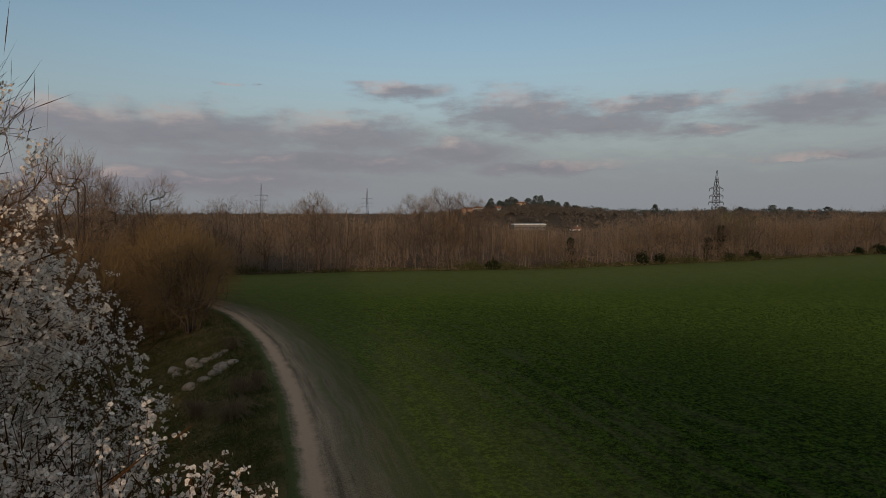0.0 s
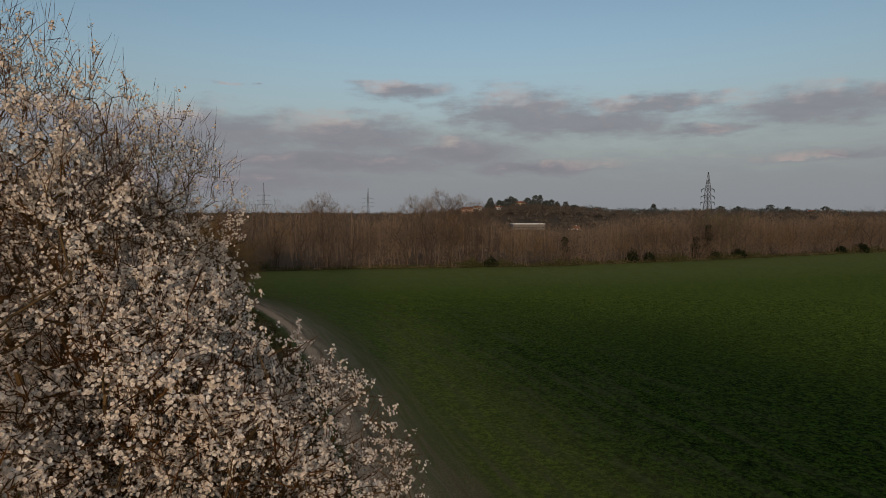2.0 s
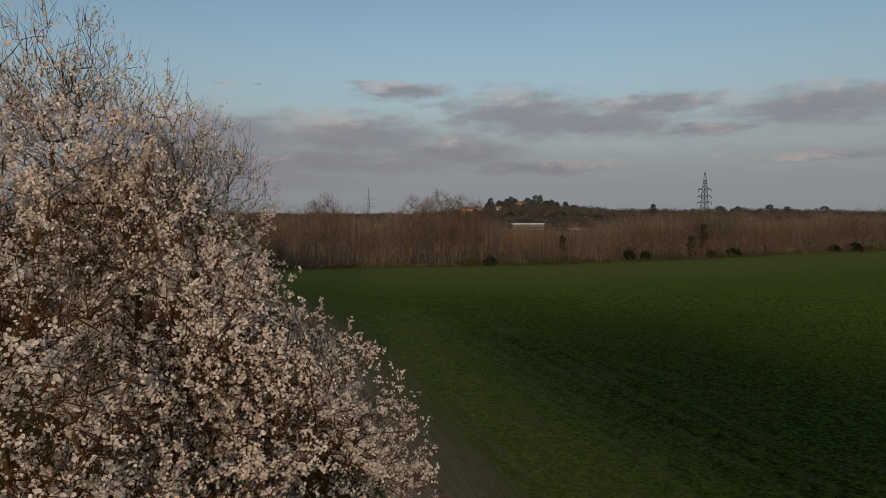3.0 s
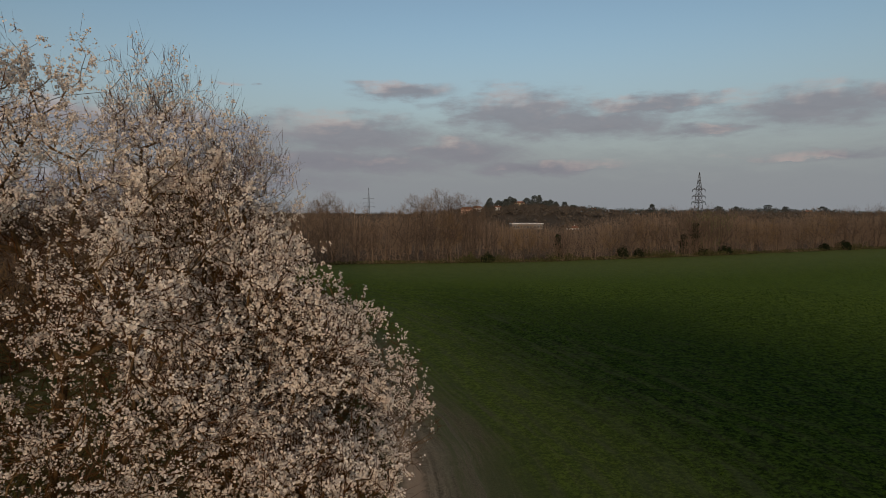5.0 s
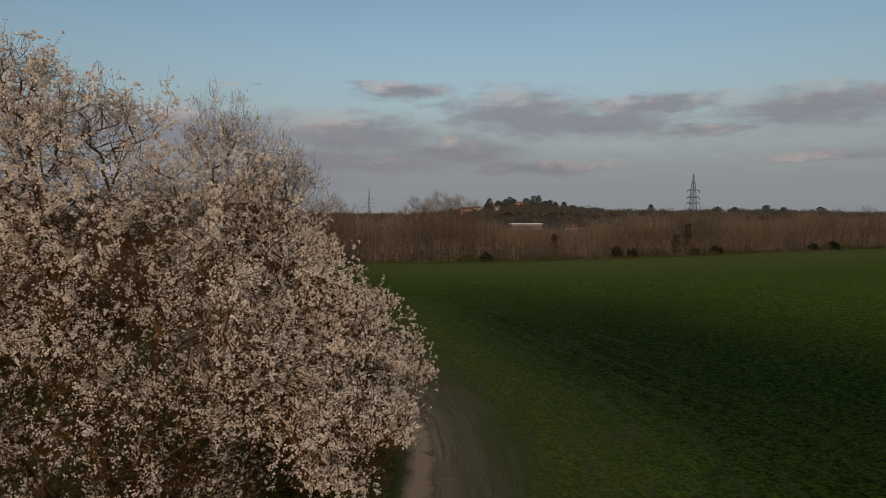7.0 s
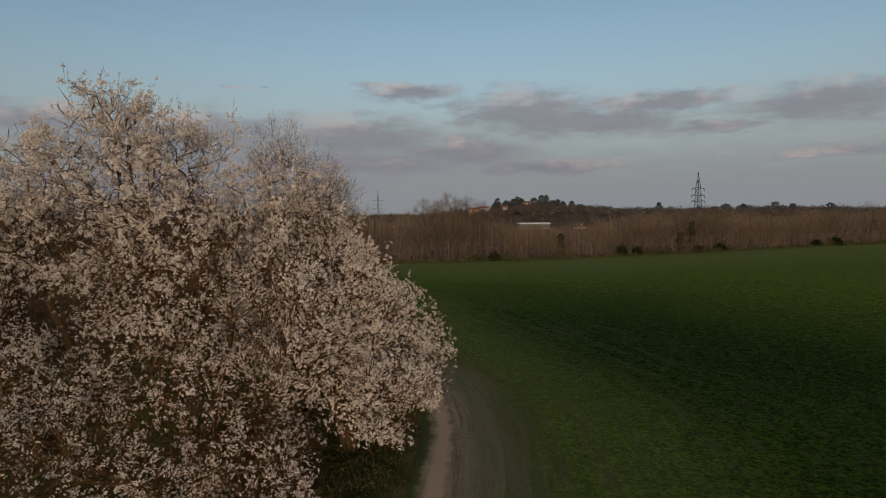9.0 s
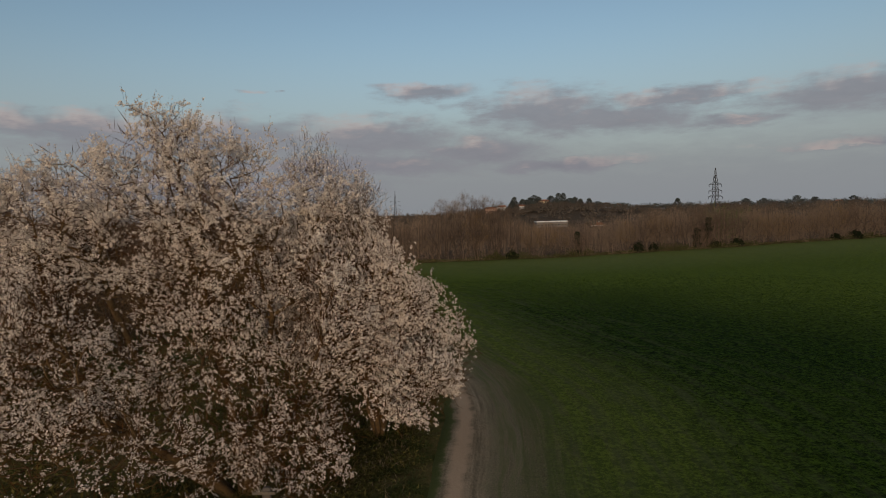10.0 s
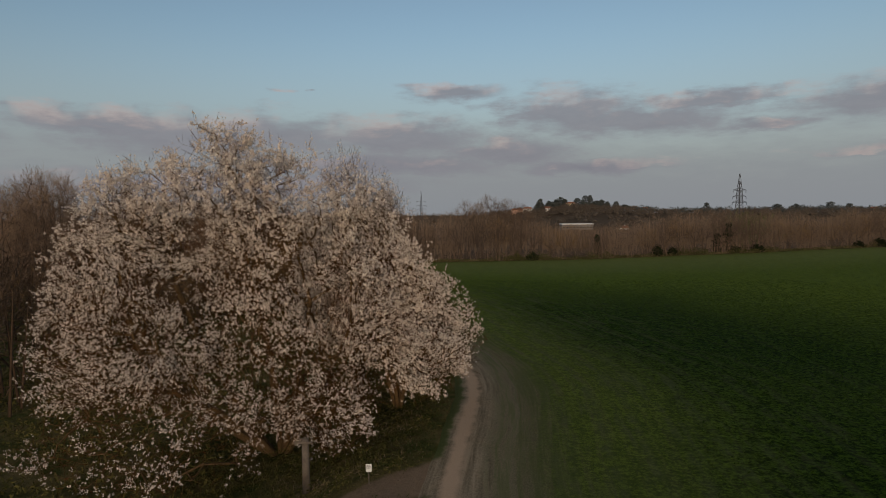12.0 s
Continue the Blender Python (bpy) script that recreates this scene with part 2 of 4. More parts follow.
def box(bm, x0, x1, y0, y1, z0, z1, bevel=0.0, m=None):
    r = bmesh.ops.create_cube(bm, size=1.0)
    bmesh.ops.transform(bm, matrix=Matrix.Translation(((x0 + x1) / 2, (y0 + y1) / 2, (z0 + z1) / 2)) @ Matrix.Diagonal((x1 - x0, y1 - y0, z1 - z0, 1)), verts=r["verts"])
    if bevel:
        es = list({e for v in r["verts"] for e in v.link_edges})
        r = bmesh.ops.bevel(bm, geom=es, offset=bevel, segments=1, affect="EDGES")
    if m is not None:
        bmesh.ops.transform(bm, matrix=m, verts=r["verts"])
    return bm


def unit(v):
    return v / np.maximum(np.linalg.norm(v, axis=-1, keepdims=True), 1e-9)


def tubes(a, b, ra, rb, sides=5):
    """Tapered prisms from points a to points b: verts and quads."""
    a, b = np.asarray(a, float), np.asarray(b, float)
    d = unit(b - a)
    h = np.where(np.abs(d[:, 2:3]) > 0.9, [[1.0, 0, 0]], [[0, 0, 1.0]])
    u = unit(np.cross(d, h))
    v = np.cross(d, u)
    k = np.arange(sides) * 2 * np.pi / sides
    ring = u[:, None] * np.cos(k)[None, :, None] + v[:, None] * np.sin(k)[None, :, None]
    lo = a[:, None] + ring * np.asarray(ra)[:, None, None]
    hi = b[:, None] + ring * np.asarray(rb)[:, None, None]
    verts = np.concatenate([lo, hi], 1).reshape(-1, 3)
    i = np.arange(sides)
    q = np.stack([i, (i + 1) % sides, (i + 1) % sides + sides, i + sides], 1)
    return verts, (q[None] + (np.arange(len(a)) * 2 * sides)[:, None, None]).reshape(-1, 4)


def join(*chunks):
    """Verts and faces of several chunks as one; all faces with the same number of sides."""
    vs, fs, n = [], [], 0
    for v, f in chunks:
        vs.append(np.asarray(v, float)), fs.append(np.asarray(f) + n)
        n += len(v)
    return np.concatenate(vs), np.concatenate(fs)


def slivers(rng, at, way, length, width):
    """Thin kites: twigs, blades and leaves."""
    side = unit(np.cross(way, rng.normal(size=way.shape)))
    L, W = np.asarray(length)[:, None], np.asarray(width)[:, None]
    v = np.stack([at, at + way * L * 0.45 + side * W / 2, at + way * L, at + way * L * 0.45 - side * W / 2], 1).reshape(-1, 3)
    return v, np.arange(len(at) * 4).reshape(-1, 4)


def shell_points(rng, lobes, count, inner=0.5, bump=0.16):
    """Points in the outer shells of overlapping lobes (centre, radii), with their outward directions."""
    cs, rs = np.array([l[0] for l in lobes], float), np.array([l[1] for l in lobes], float)
    area = (rs[:, 0] * rs[:, 1] + rs[:, 1] * rs[:, 2] + rs[:, 0] * rs[:, 2])
    area = area ** 0.75
    which = rng.choice(len(lobes), size=count * 4, p=area / area.sum())
    d = unit(rng.normal(size=(count * 4, 3)))
    rad = rng.uniform(inner ** 2, 1, count * 4) ** 0.5
    rad = rad * (1 + bump * waves(d[:, 0] * 5, d[:, 1] * 5 + d[:, 2] * 4, 0.55, 3))
    p = cs[which] + d * rs[which] * rad[:, None]
    deep = np.zeros(len(p), bool)
    for c, r in zip(cs, rs):
        deep |= np.linalg.norm((p - c) / r, axis=1) < inner
    p, n = p[~deep], unit(d / rs[which])[~deep]
    keep = p[:, 2] > land(p[:, 0], p[:, 1]) + 0.25
    return p[keep][:count], n[keep][:count]


def grow(rng, stems, targets, wander=0.12):
    """A branching skeleton from stems (lists of points) out to the targets: places, parents and sizes."""
    pos, par = [], []
    for line in stems:
        for i, p in enumerate(line):
            par.append(len(pos) - 1 if i else -1)
            pos.append(np.array(p, float))
    n = len(pos)
    cap = n + 2 * len(targets)
    P, Q = np.zeros((cap, 3)), np.full(cap, -1, int)
    P[:n], Q[:n] = pos, par
    root = P[0]
    reach = np.zeros(cap)
    for i in range(n):
        reach[i] = reach[Q[i]] + np.linalg.norm(P[i] - P[Q[i]]) if Q[i] >= 0 else 0
    for t in targets[np.argsort(np.linalg.norm((targets - root) * (1, 1, 0.8), axis=1))]:
        d = np.linalg.norm(P[:n] - t, axis=1)
        rise = np.maximum(P[:n, 2] - t[2], 0)
        j = int(np.argmin(d + 0.22 * reach[:n] + 0.5 * rise + (d < 0.1) * 9))
        mid = P[j] * 0.5 + t * 0.5 + rng.normal(size=3) * wander * d[j] + np.array([0, 0, 0.06 * d[j]])
        P[n], Q[n] = mid, j
        P[n + 1], Q[n + 1] = t, n
        reach[n] = reach[j] + d[j] / 2
        reach[n + 1] = reach[n] + d[j] / 2
        n += 2
    load = np.ones(n)
    for i in range(n - 1, -1, -1):
        if Q[i] >= 0:
            load[Q[i]] += load[i]
    return P[:n], Q[:n], load


def branches(P, Q, load, thin, power=0.45, sides=5, most=1.0):
    e = np.nonzero(Q >= 0)[0]
    r = np.minimum(thin * load ** power, most)
    return tubes(P[Q[e]], P[e], r[Q[e]] * 0.55 + r[e] * 0.45, r[e], sides)


# ---- ground, track and field ----
def along_track(n, co, across):
    """Noise drawn out along the track, finer across it."""
    run = n.add("ShaderNodeSeparateXYZ", None, Vector=co).outputs[1]
    return n.noise(n.add("ShaderNodeCombineXYZ", None, X=n.math("MULTIPLY", across, 3.2), Y=n.math("MULTIPLY", run, 0.16)).outputs[0], 1.0, 4.0, 0.6)


def track_colour(n, co, across):
    """Pale wheel line, brown mud beside it, and grass creeping in towards both sides."""
    mid, small = n.noise(co, 1.1, 5, 0.65), n.noise(co, 16.0, 5, 0.7)
    streak = along_track(n, co, across)
    a = n.math("ADD", across, n.math("MULTIPLY", n.math("SUBTRACT", mid, 0.5), 0.8))
    pale = n.mix(small, c4(0.37, 0.25, 0.16), c4(0.60, 0.44, 0.295))
    mud = n.mix(n.span(n.math("ADD", n.math("MULTIPLY", small, 0.5), n.math("MULTIPLY", streak, 0.5)), 0.36, 0.64), c4(0.125, 0.099, 0.060), c4(0.37, 0.288, 0.19))
    grass = n.mix(small, c4(0.040, 0.056, 0.016), c4(0.125, 0.138, 0.050))
    col = n.mix(n.math("MULTIPLY", n.span(a, -0.55, -0.2), n.span(a, 0.52, 0.14)), mud, pale)
    col = n.mix(n.math("MULTIPLY", n.span(a, 0.7, 1.9), n.span(streak, 0.36, 0.62, 0.15, 0.8)), col, grass)
    col = n.mix(n.math("MULTIPLY", n.span(a, 2.0, 4.6), n.span(streak, 0.32, 0.56, 0.35, 1.0)), col, grass)
    bare = n.add("ShaderNodeAttribute", {"attribute_name": "bare"}).outputs["Fac"]
    left = n.math("MULTIPLY", n.span(a, -0.48, -0.8), n.span(bare, 0.6, 0.2))
    return n.mix(left, col, grass), small


def path_y(x):
    """Line of the footpath that leaves the track."""
    return np.interp(x, [-60, -15, -9, -5.8, -3.6, -1.5], [-36.6, -10.8, -7.8, -5.8, -4.3, -3.2])


def bare_earth(x, y):
    return (1 - smooth(np.abs(y - path_y(x)), 0.5, 1.7 + 0.9 * smooth(x, -5, -2))) * smooth(x, -62, -50) * (1 - smooth(x, -0.6, 0.4))


def build_ground():
    xs = spaced(-32, 44, 0.8, -3800, 3800, 1.09)
    ys = spaced(-34, 84, 0.8, -900, 4600, 1.07)
    X, Y = np.meshgrid(xs, ys)
    Z = land(X, Y)
    beside = X - track_x(Y)
    Z = Z - 0.08 * smooth(beside, -1.4, -0.7) * (1 - smooth(beside, 2.3, 3.0)) * (np.abs(Y) < 110)  # the track lies in a shallow bed
    v = np.stack([X, Y, Z], -1).reshape(-1, 3)
    nx, ny = len(xs), len(ys)
    i = (np.arange(ny - 1)[:, None] * nx + np.arange(nx - 1)[None]).ravel()
    f = np.stack([i, i + 1, i + 1 + nx, i + nx], 1)
    m, n = material("field_and_verge_soil")
    co = n.add("ShaderNodeTexCoord").outputs["Object"]
    kind = n.add("ShaderNodeAttribute", {"attribute_name": "crop"}).outputs["Fac"]
    line = n.add("ShaderNodeAttribute", {"attribute_name": "off_track"}).outputs["Fac"]
    big, mid, small, grain = n.noise(co, 0.05, 4), n.noise(co, 0.6, 5, 0.6), n.noise(co, 5.0, 6, 0.7), n.noise(co, 19.0, 4, 0.7)
    # shade over the near field and between its blades, put into the crop colour
    near_shade = n.add("ShaderNodeAttribute", {"attribute_name": "near_shade"}).outputs["Fac"]
    near_shade = n.span(n.math("ADD", near_shade, n.math("MULTIPLY", n.math("SUBTRACT", big, 0.5), 0.7)), 0.0, 1.05)
    clump = n.noise(co, 1.7, 4, 0.6)
    tex = n.span(n.math("ADD", n.math("MULTIPLY", clump, 0.16), n.math("ADD", n.math("MULTIPLY", small, 0.48), n.math("MULTIPLY", grain, 0.36))), 0.43, 0.60)
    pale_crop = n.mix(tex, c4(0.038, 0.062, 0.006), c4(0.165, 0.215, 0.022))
    shaded_crop = n.mix(tex, c4(0.0012, 0.005, 0.0008), c4(0.050, 0.098, 0.008))
    crop = n.mix(near_shade, pale_crop, shaded_crop)
    # drilled rows and wheel lines follow the track; near it the crop stands thin and soil shows through
    streak = along_track(n, co, n.math("MULTIPLY", line, 0.35))
    wob = n.math("ADD", line, n.math("MULTIPLY", n.math("SUBTRACT", mid, 0.5), 0.8))
    rows = n.math("MULTIPLY", n.span(n.math("ABSOLUTE", n.math("SUBTRACT", n.math("FRACT", n.math("MULTIPLY", wob, 0.62)), 0.5)), 0.25, 0.5), n.span(line, 26.0, 3.0))
    rows = n.math("MAXIMUM", n.math("MULTIPLY", rows, n.span(mid, 0.35, 0.65, 0.1, 0.75)), n.math("MULTIPLY", n.span(streak, 0.5, 0.68), n.span(line, 34.0, 6.0, 0.0, 0.6)))
    crop = n.mix(rows, crop, n.mix(small, c4(0.040, 0.048, 0.018), c4(0.125, 0.130, 0.060)))
    soil, _ = track_colour(n, co, line)
    thin = n.span(n.math("ADD", line, n.math("MULTIPLY", n.math("SUBTRACT", streak, 0.5), 5.0)), 6.5, 2.6)
    crop = n.mix(n.math("MAXIMUM", thin, n.span(n.math("ADD", line, n.math("MULTIPLY", n.math("SUBTRACT", streak, 0.5), 14.0)), 15.0, 4.0, 0.0, 0.36)), crop, soil)
    away = n.add("ShaderNodeAttribute", {"attribute_name": "far_side"}).outputs["Fac"]
    crop = n.mix(n.math("MULTIPLY", away, n.span(mid, 0.3, 0.7, 0.45, 0.75)), crop, c4(0.165, 0.180, 0.062))
    verge = n.mix(n.span(mid, 0.35, 0.65), c4(0.058, 0.066, 0.018), c4(0.165, 0.126, 0.052))
    verge = n.mix(n.span(small, 0.45, 0.8, 0, 0.6), verge, c4(0.02, 0.022, 0.01))
    wild = n.add("ShaderNodeAttribute", {"attribute_name": "wild"}).outputs["Fac"]
    verge = n.mix(wild, verge, n.mix(mid, c4(0.075, 0.054, 0.036), c4(0.12, 0.090, 0.060)))
    earth = n.add("ShaderNodeAttribute", {"attribute_name": "bare"}).outputs["Fac"]
    verge = n.mix(n.span(n.math("ADD", earth, n.math("MULTIPLY", n.math("SUBTRACT", mid, 0.5), 0.9)), 0.3, 0.7), verge, n.mix(small, c4(0.155, 0.104, 0.064), c4(0.33, 0.232, 0.15)))
    edge = n.math("ADD", kind, n.math("MULTIPLY", n.math("SUBTRACT", mid, 0.5), 0.5))
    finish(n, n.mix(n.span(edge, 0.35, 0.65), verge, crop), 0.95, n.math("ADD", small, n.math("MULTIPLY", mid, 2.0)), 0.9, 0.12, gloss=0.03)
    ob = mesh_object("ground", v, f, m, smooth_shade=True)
    off = X - track_x(Y)
    crop_at = smooth(off, -0.9, -0.4) * (1 - smooth(Y - field_edge(X), -1.0, 0.5))
    wild_at = smooth(Y - field_edge(X), 0.0, 6.0)
    # bare earth where a footpath leaves the track
    bare_at = bare_earth(X, Y)
    # the painted shade deepens away from the track and fades with distance
    for name, val in (("crop", crop_at), ("wild", wild_at), ("near_shade", smooth(off, 3.0, 15) * (1 - 0.75 * smooth(off, 20, 52)) * (0.8 + 0.2 * smooth(Y, 4, 20)) * (1 - smooth(Y, 20, 80))), ("bare", bare_at), ("far_side", 1 - smooth(field_edge(X) - Y, 4, 50)), ("off_track", np.clip(off, -50, 400))):
        a = ob.data.attributes.new(name, "FLOAT", "POINT")
        a.data.foreach_set("value", val.astype(np.float32).ravel())
    return tagged(ob, "gently rolling ground with young green crop and rough grassy verge", "ground", kind="structure")


def build_track():
    ys = np.concatenate([np.arange(-60, -14, 1.5), np.arange(-14, 68, 0.4), np.arange(68, 98, 1.5)])
    across = np.concatenate([[-1.2], np.linspace(-0.9, 2.4, 21), [2.8]])
    tx = track_x(ys)
    g = np.gradient(tx, ys)
    nrm = np.stack([1 / np.hypot(1, g), -g / np.hypot(1, g)], 1)
    A, Yi = np.meshgrid(across, np.arange(len(ys)))
    spread = 1 + 0.10 * waves(A * 0 + Yi * 0.4, A * 0.0, 1.3, 5)
    X = tx[Yi] + nrm[Yi, 0] * A * spread
    Yv = ys[Yi] + nrm[Yi, 1] * A * spread
    rut = -0.05 * np.exp(-(A / 0.42) ** 2) - 0.02 * np.exp(-((A - 1.6) / 0.35) ** 2)
    rim = np.where((A < -1.0) | (A > 2.7), -0.09, 0.03) - 0.05 * smooth(A, 1.6, 2.7)
    Z = land(X, Yv) + rim + rut + 0.012 * waves(X, Yv, 0.35, 4)
    m, n = material("packed_gravel_and_mud")
    co = n.add("ShaderNodeTexCoord").outputs["Object"]
    col, small = track_colour(n, co, n.add("ShaderNodeAttribute", {"attribute_name": "across"}).outputs["Fac"])
    finish(n, col, 0.95, small, 0.6, 0.03, gloss=0.05)
    nx = len(across)
    i = (np.arange(len(ys) - 1)[:, None] * nx + np.arange(nx - 1)[None]).ravel()
    ob = mesh_object("road", np.stack([X, Yv, Z], -1).reshape(-1, 3), np.stack([i, i + 1, i + 1 + nx, i + nx], 1), m, smooth_shade=True)
    for name, val in (("across", A), ("bare", bare_earth(X, Yv))):
        at = ob.data.attributes.new(name, "FLOAT", "POINT")
        at.data.foreach_set("value", val.astype(np.float32).ravel())
    return tagged(ob, "pale worn gravel farm track with muddy grassy edge beside the field", "dirt track", kind="structure")


build_ground()
build_track()


# ---- blossoming trees ----
def flowers(rng, at, facing, size, sides=6):
    """Cupped flowers with an uneven rim; those seen from afar have fewer sides."""
    n = len(at)
    w_ = unit(facing)
    u = unit(np.cross(w_, rng.normal(size=(n, 3))))
    v = np.cross(w_, u)
    k = np.arange(sides) * 2 * np.pi / sides + rng.uniform(-0.2, 0.2, (n, sides))
    r = np.asarray(size)[:, None] / 2 * rng.uniform(0.78, 1.16, (n, sides))
    cup = rng.uniform(0.1, 0.75, (n, 1)) * rng.uniform(0.7, 1.3, (n, sides))
    ring = at[:, None] + (u[:, None] * np.cos(k)[..., None] + v[:, None] * np.sin(k)[..., None] + w_[:, None] * cup[..., None]) * r[..., None]
    j = np.arange(sides)
    q = np.stack([np.zeros(sides, int), j + 1, (j + 1) % sides + 1], 1)
    verts = np.concatenate([at[:, None], ring], 1).reshape(-1, 3)
    return verts, (q[None] + (np.arange(n) * (sides + 1))[:, None, None]).reshape(-1, 3)


def cherry_tree(seed, base, stems, lobes, boughs, per_bough, twigs, per_twig, label, thin=0.0052, up=0.2, size=(0.040, 0.068), inner=0.6, near_from=-99.0, spread=0.75, twig=(0.010, 0.024),
                filling=0, wander=0.12, low=1.0, high=0.0, hollows=(), shrink=0.35, back=3.5):
    """Limbs reach for boughs, each bough is a cloud of shoots, and the shoots carry the flowers."""
    rng = np.random.default_rng(seed)
    thing = new("blossoming_tree")
    thing.location = base
    b = np.array(base, float)
    hubs, hub_out = shell_points(rng, [(c, tuple(max(v - shrink, 0.4) for v in r)) for c, r in lobes], boughs, inner)

    def inside(p):  # within the uneven outline of the crown
        best = np.full(len(p), 9.0)
        for c, r in lobes:
            best = np.minimum(best, np.linalg.norm((p - np.array(c)) / np.array(r), axis=1))
        return (best < 1.0 + 0.07 * waves(p[:, 0], p[:, 1] + p[:, 2], 0.5, seed)) & (p[:, 2] > np.interp(p[:, 0], [-21, -15, -12, -7.5, -1.5], [0.8, 0.0, -0.8, -0.9, 1.4]) + 0.6 * waves(p[:, 0], p[:, 1], 0.4, seed))

    def open_at(p, ease=1.0):  # gaps in the crown through which the limbs show
        out_ = np.zeros(len(p), bool)
        for x, y, z, r in hollows:
            out_ |= np.linalg.norm((p - (x, y, z)) * (1, 0.6, 1), axis=1) < r * ease * (1 + 0.35 * waves(p[:, 0], p[:, 2] + p[:, 1], 0.22, seed))
        return out_

    k = np.repeat(np.arange(len(hubs)), per_bough)
    tips = hubs[k] + rng.normal(size=(len(k), 3)) * spread * (1.15, 1.15, 0.75) * rng.uniform(0.6, 1.3, len(hubs))[k][:, None]
    out = unit(hub_out[k] + (tips - hubs[k]) * 0.5)
    ok = (tips[:, 2] > land(tips[:, 0], tips[:, 1]) + 0.2) & inside(tips) & ~open_at(tips, 0.8)
    tips, out = tips[ok], out[ok]
    P, Q, load = grow(rng, stems, tips, wander)
    v, f = branches(P, Q, load, thin, 0.5, 5, 0.36)
    mesh_object("trunk", v - b, f, M_BARK, thing, "dark brown trunk and limbs", smooth_shade=True)
    at = np.repeat(tips, twigs, 0)
    far_out = np.repeat(out, twigs, 0)
    way = unit(far_out * 0.5 + rng.normal(size=at.shape) * 0.5 + np.array([0, 0, up]))
    length = rng.uniform(0.3, 0.85, len(at)) * np.interp(at[:, 2], [7, 11], [1.0, 0.8])
    start = at + rng.normal(size=at.shape) * 0.12
    kept = inside(start + way * (length * 0.75)[:, None])
    start, way, length, far_out, at = start[kept], way[kept], length[kept], far_out[kept], at[kept]
    # upright one-year shoots stand out of the crown's top
    crest = (far_out[:, 2] > 0.35) & (rng.uniform(0, 1, len(at)) < 0.16)
    way[crest] = unit(rng.normal(size=(int(crest.sum()), 3)) * 0.22 + np.array([0, 0, 1.0]) + far_out[crest] * 0.3)
    length[crest] = rng.uniform(0.5, 1.0, int(crest.sum()))
    v, f = slivers(rng, start, way, length, rng.uniform(*twig, len(at)) * np.interp(at[:, 2], [7, 10], [1.0, 0.7]))
    if filling:  # older flowerless shoots inside the crown
        p, o = shell_points(rng, [(c, tuple(u * 0.78 for u in r)) for c, r in lobes], filling, 0.35)
        v, f = join((v, f), slivers(rng, p, unit(rng.normal(size=p.shape) + 0.4 * o + np.array([0, 0, 0.2])), rng.uniform(0.4, 1.1, len(p)), rng.uniform(0.014, 0.030, len(p))))
    mesh_object("crown", v - b, f, M_TWIG, thing, "thin reddish brown twigs")
    # flowers sit in bunches along each shoot
    n = rng.poisson(per_twig / 4.0 * np.where(at[:, 1] > base[1] + back, 0.15, np.where(far_out[:, 1] > 0.5, 0.45, 1.0)) * np.repeat(rng.choice([0.12, 1.4], len(tips), p=[0.33, 0.67]), twigs)[kept] * np.interp(at[:, 2], [-1, 6.5, 8.5, 11], [low, 1.0, 1.0 + 0.3 * high, 1.0 + high]))
    i = np.repeat(np.arange(len(at)), n)
    s = rng.uniform(0.05, 0.95, len(i))
    bunch = start[i] + way[i] * (length[i] * s)[:, None]
    m = 1 + rng.poisson(3.4, len(i))
    spot = np.repeat(bunch, m, 0)
    i = np.repeat(i, m)
    spot = spot + rng.normal(size=spot.shape) * 0.033
    ok = (spot[:, 2] > land(spot[:, 0], spot[:, 1]) + 0.05) & ~open_at(spot)
    spot, i = spot[ok], i[ok]
    face = unit(rng.normal(size=spot.shape) + 0.9 * far_out[i])
    dia = rng.uniform(*size, len(spot))
    close = spot[:, 0] > near_from
    for sel, sides in ((close, 5), (~close, 4)):
        if sel.any():
            v, f = flowers(rng, spot[sel], face[sel], dia[sel], sides)
            ob = tagged(mesh_object("blossom", v - b, f, M_PETAL, thing, "dense pale pinkish white blossom"), kind="stuff")
            heart = np.zeros((int(sel.sum()), sides + 1), np.float32)
            heart[:, 0] = 1
            ob.data.attributes.new("heart", "FLOAT", "POINT").data.foreach_set("value", heart.ravel())
    return tagged(thing, label, "tree", "blossoming trees beside the track")


def gz(x, y):
    return float(land(x, y))


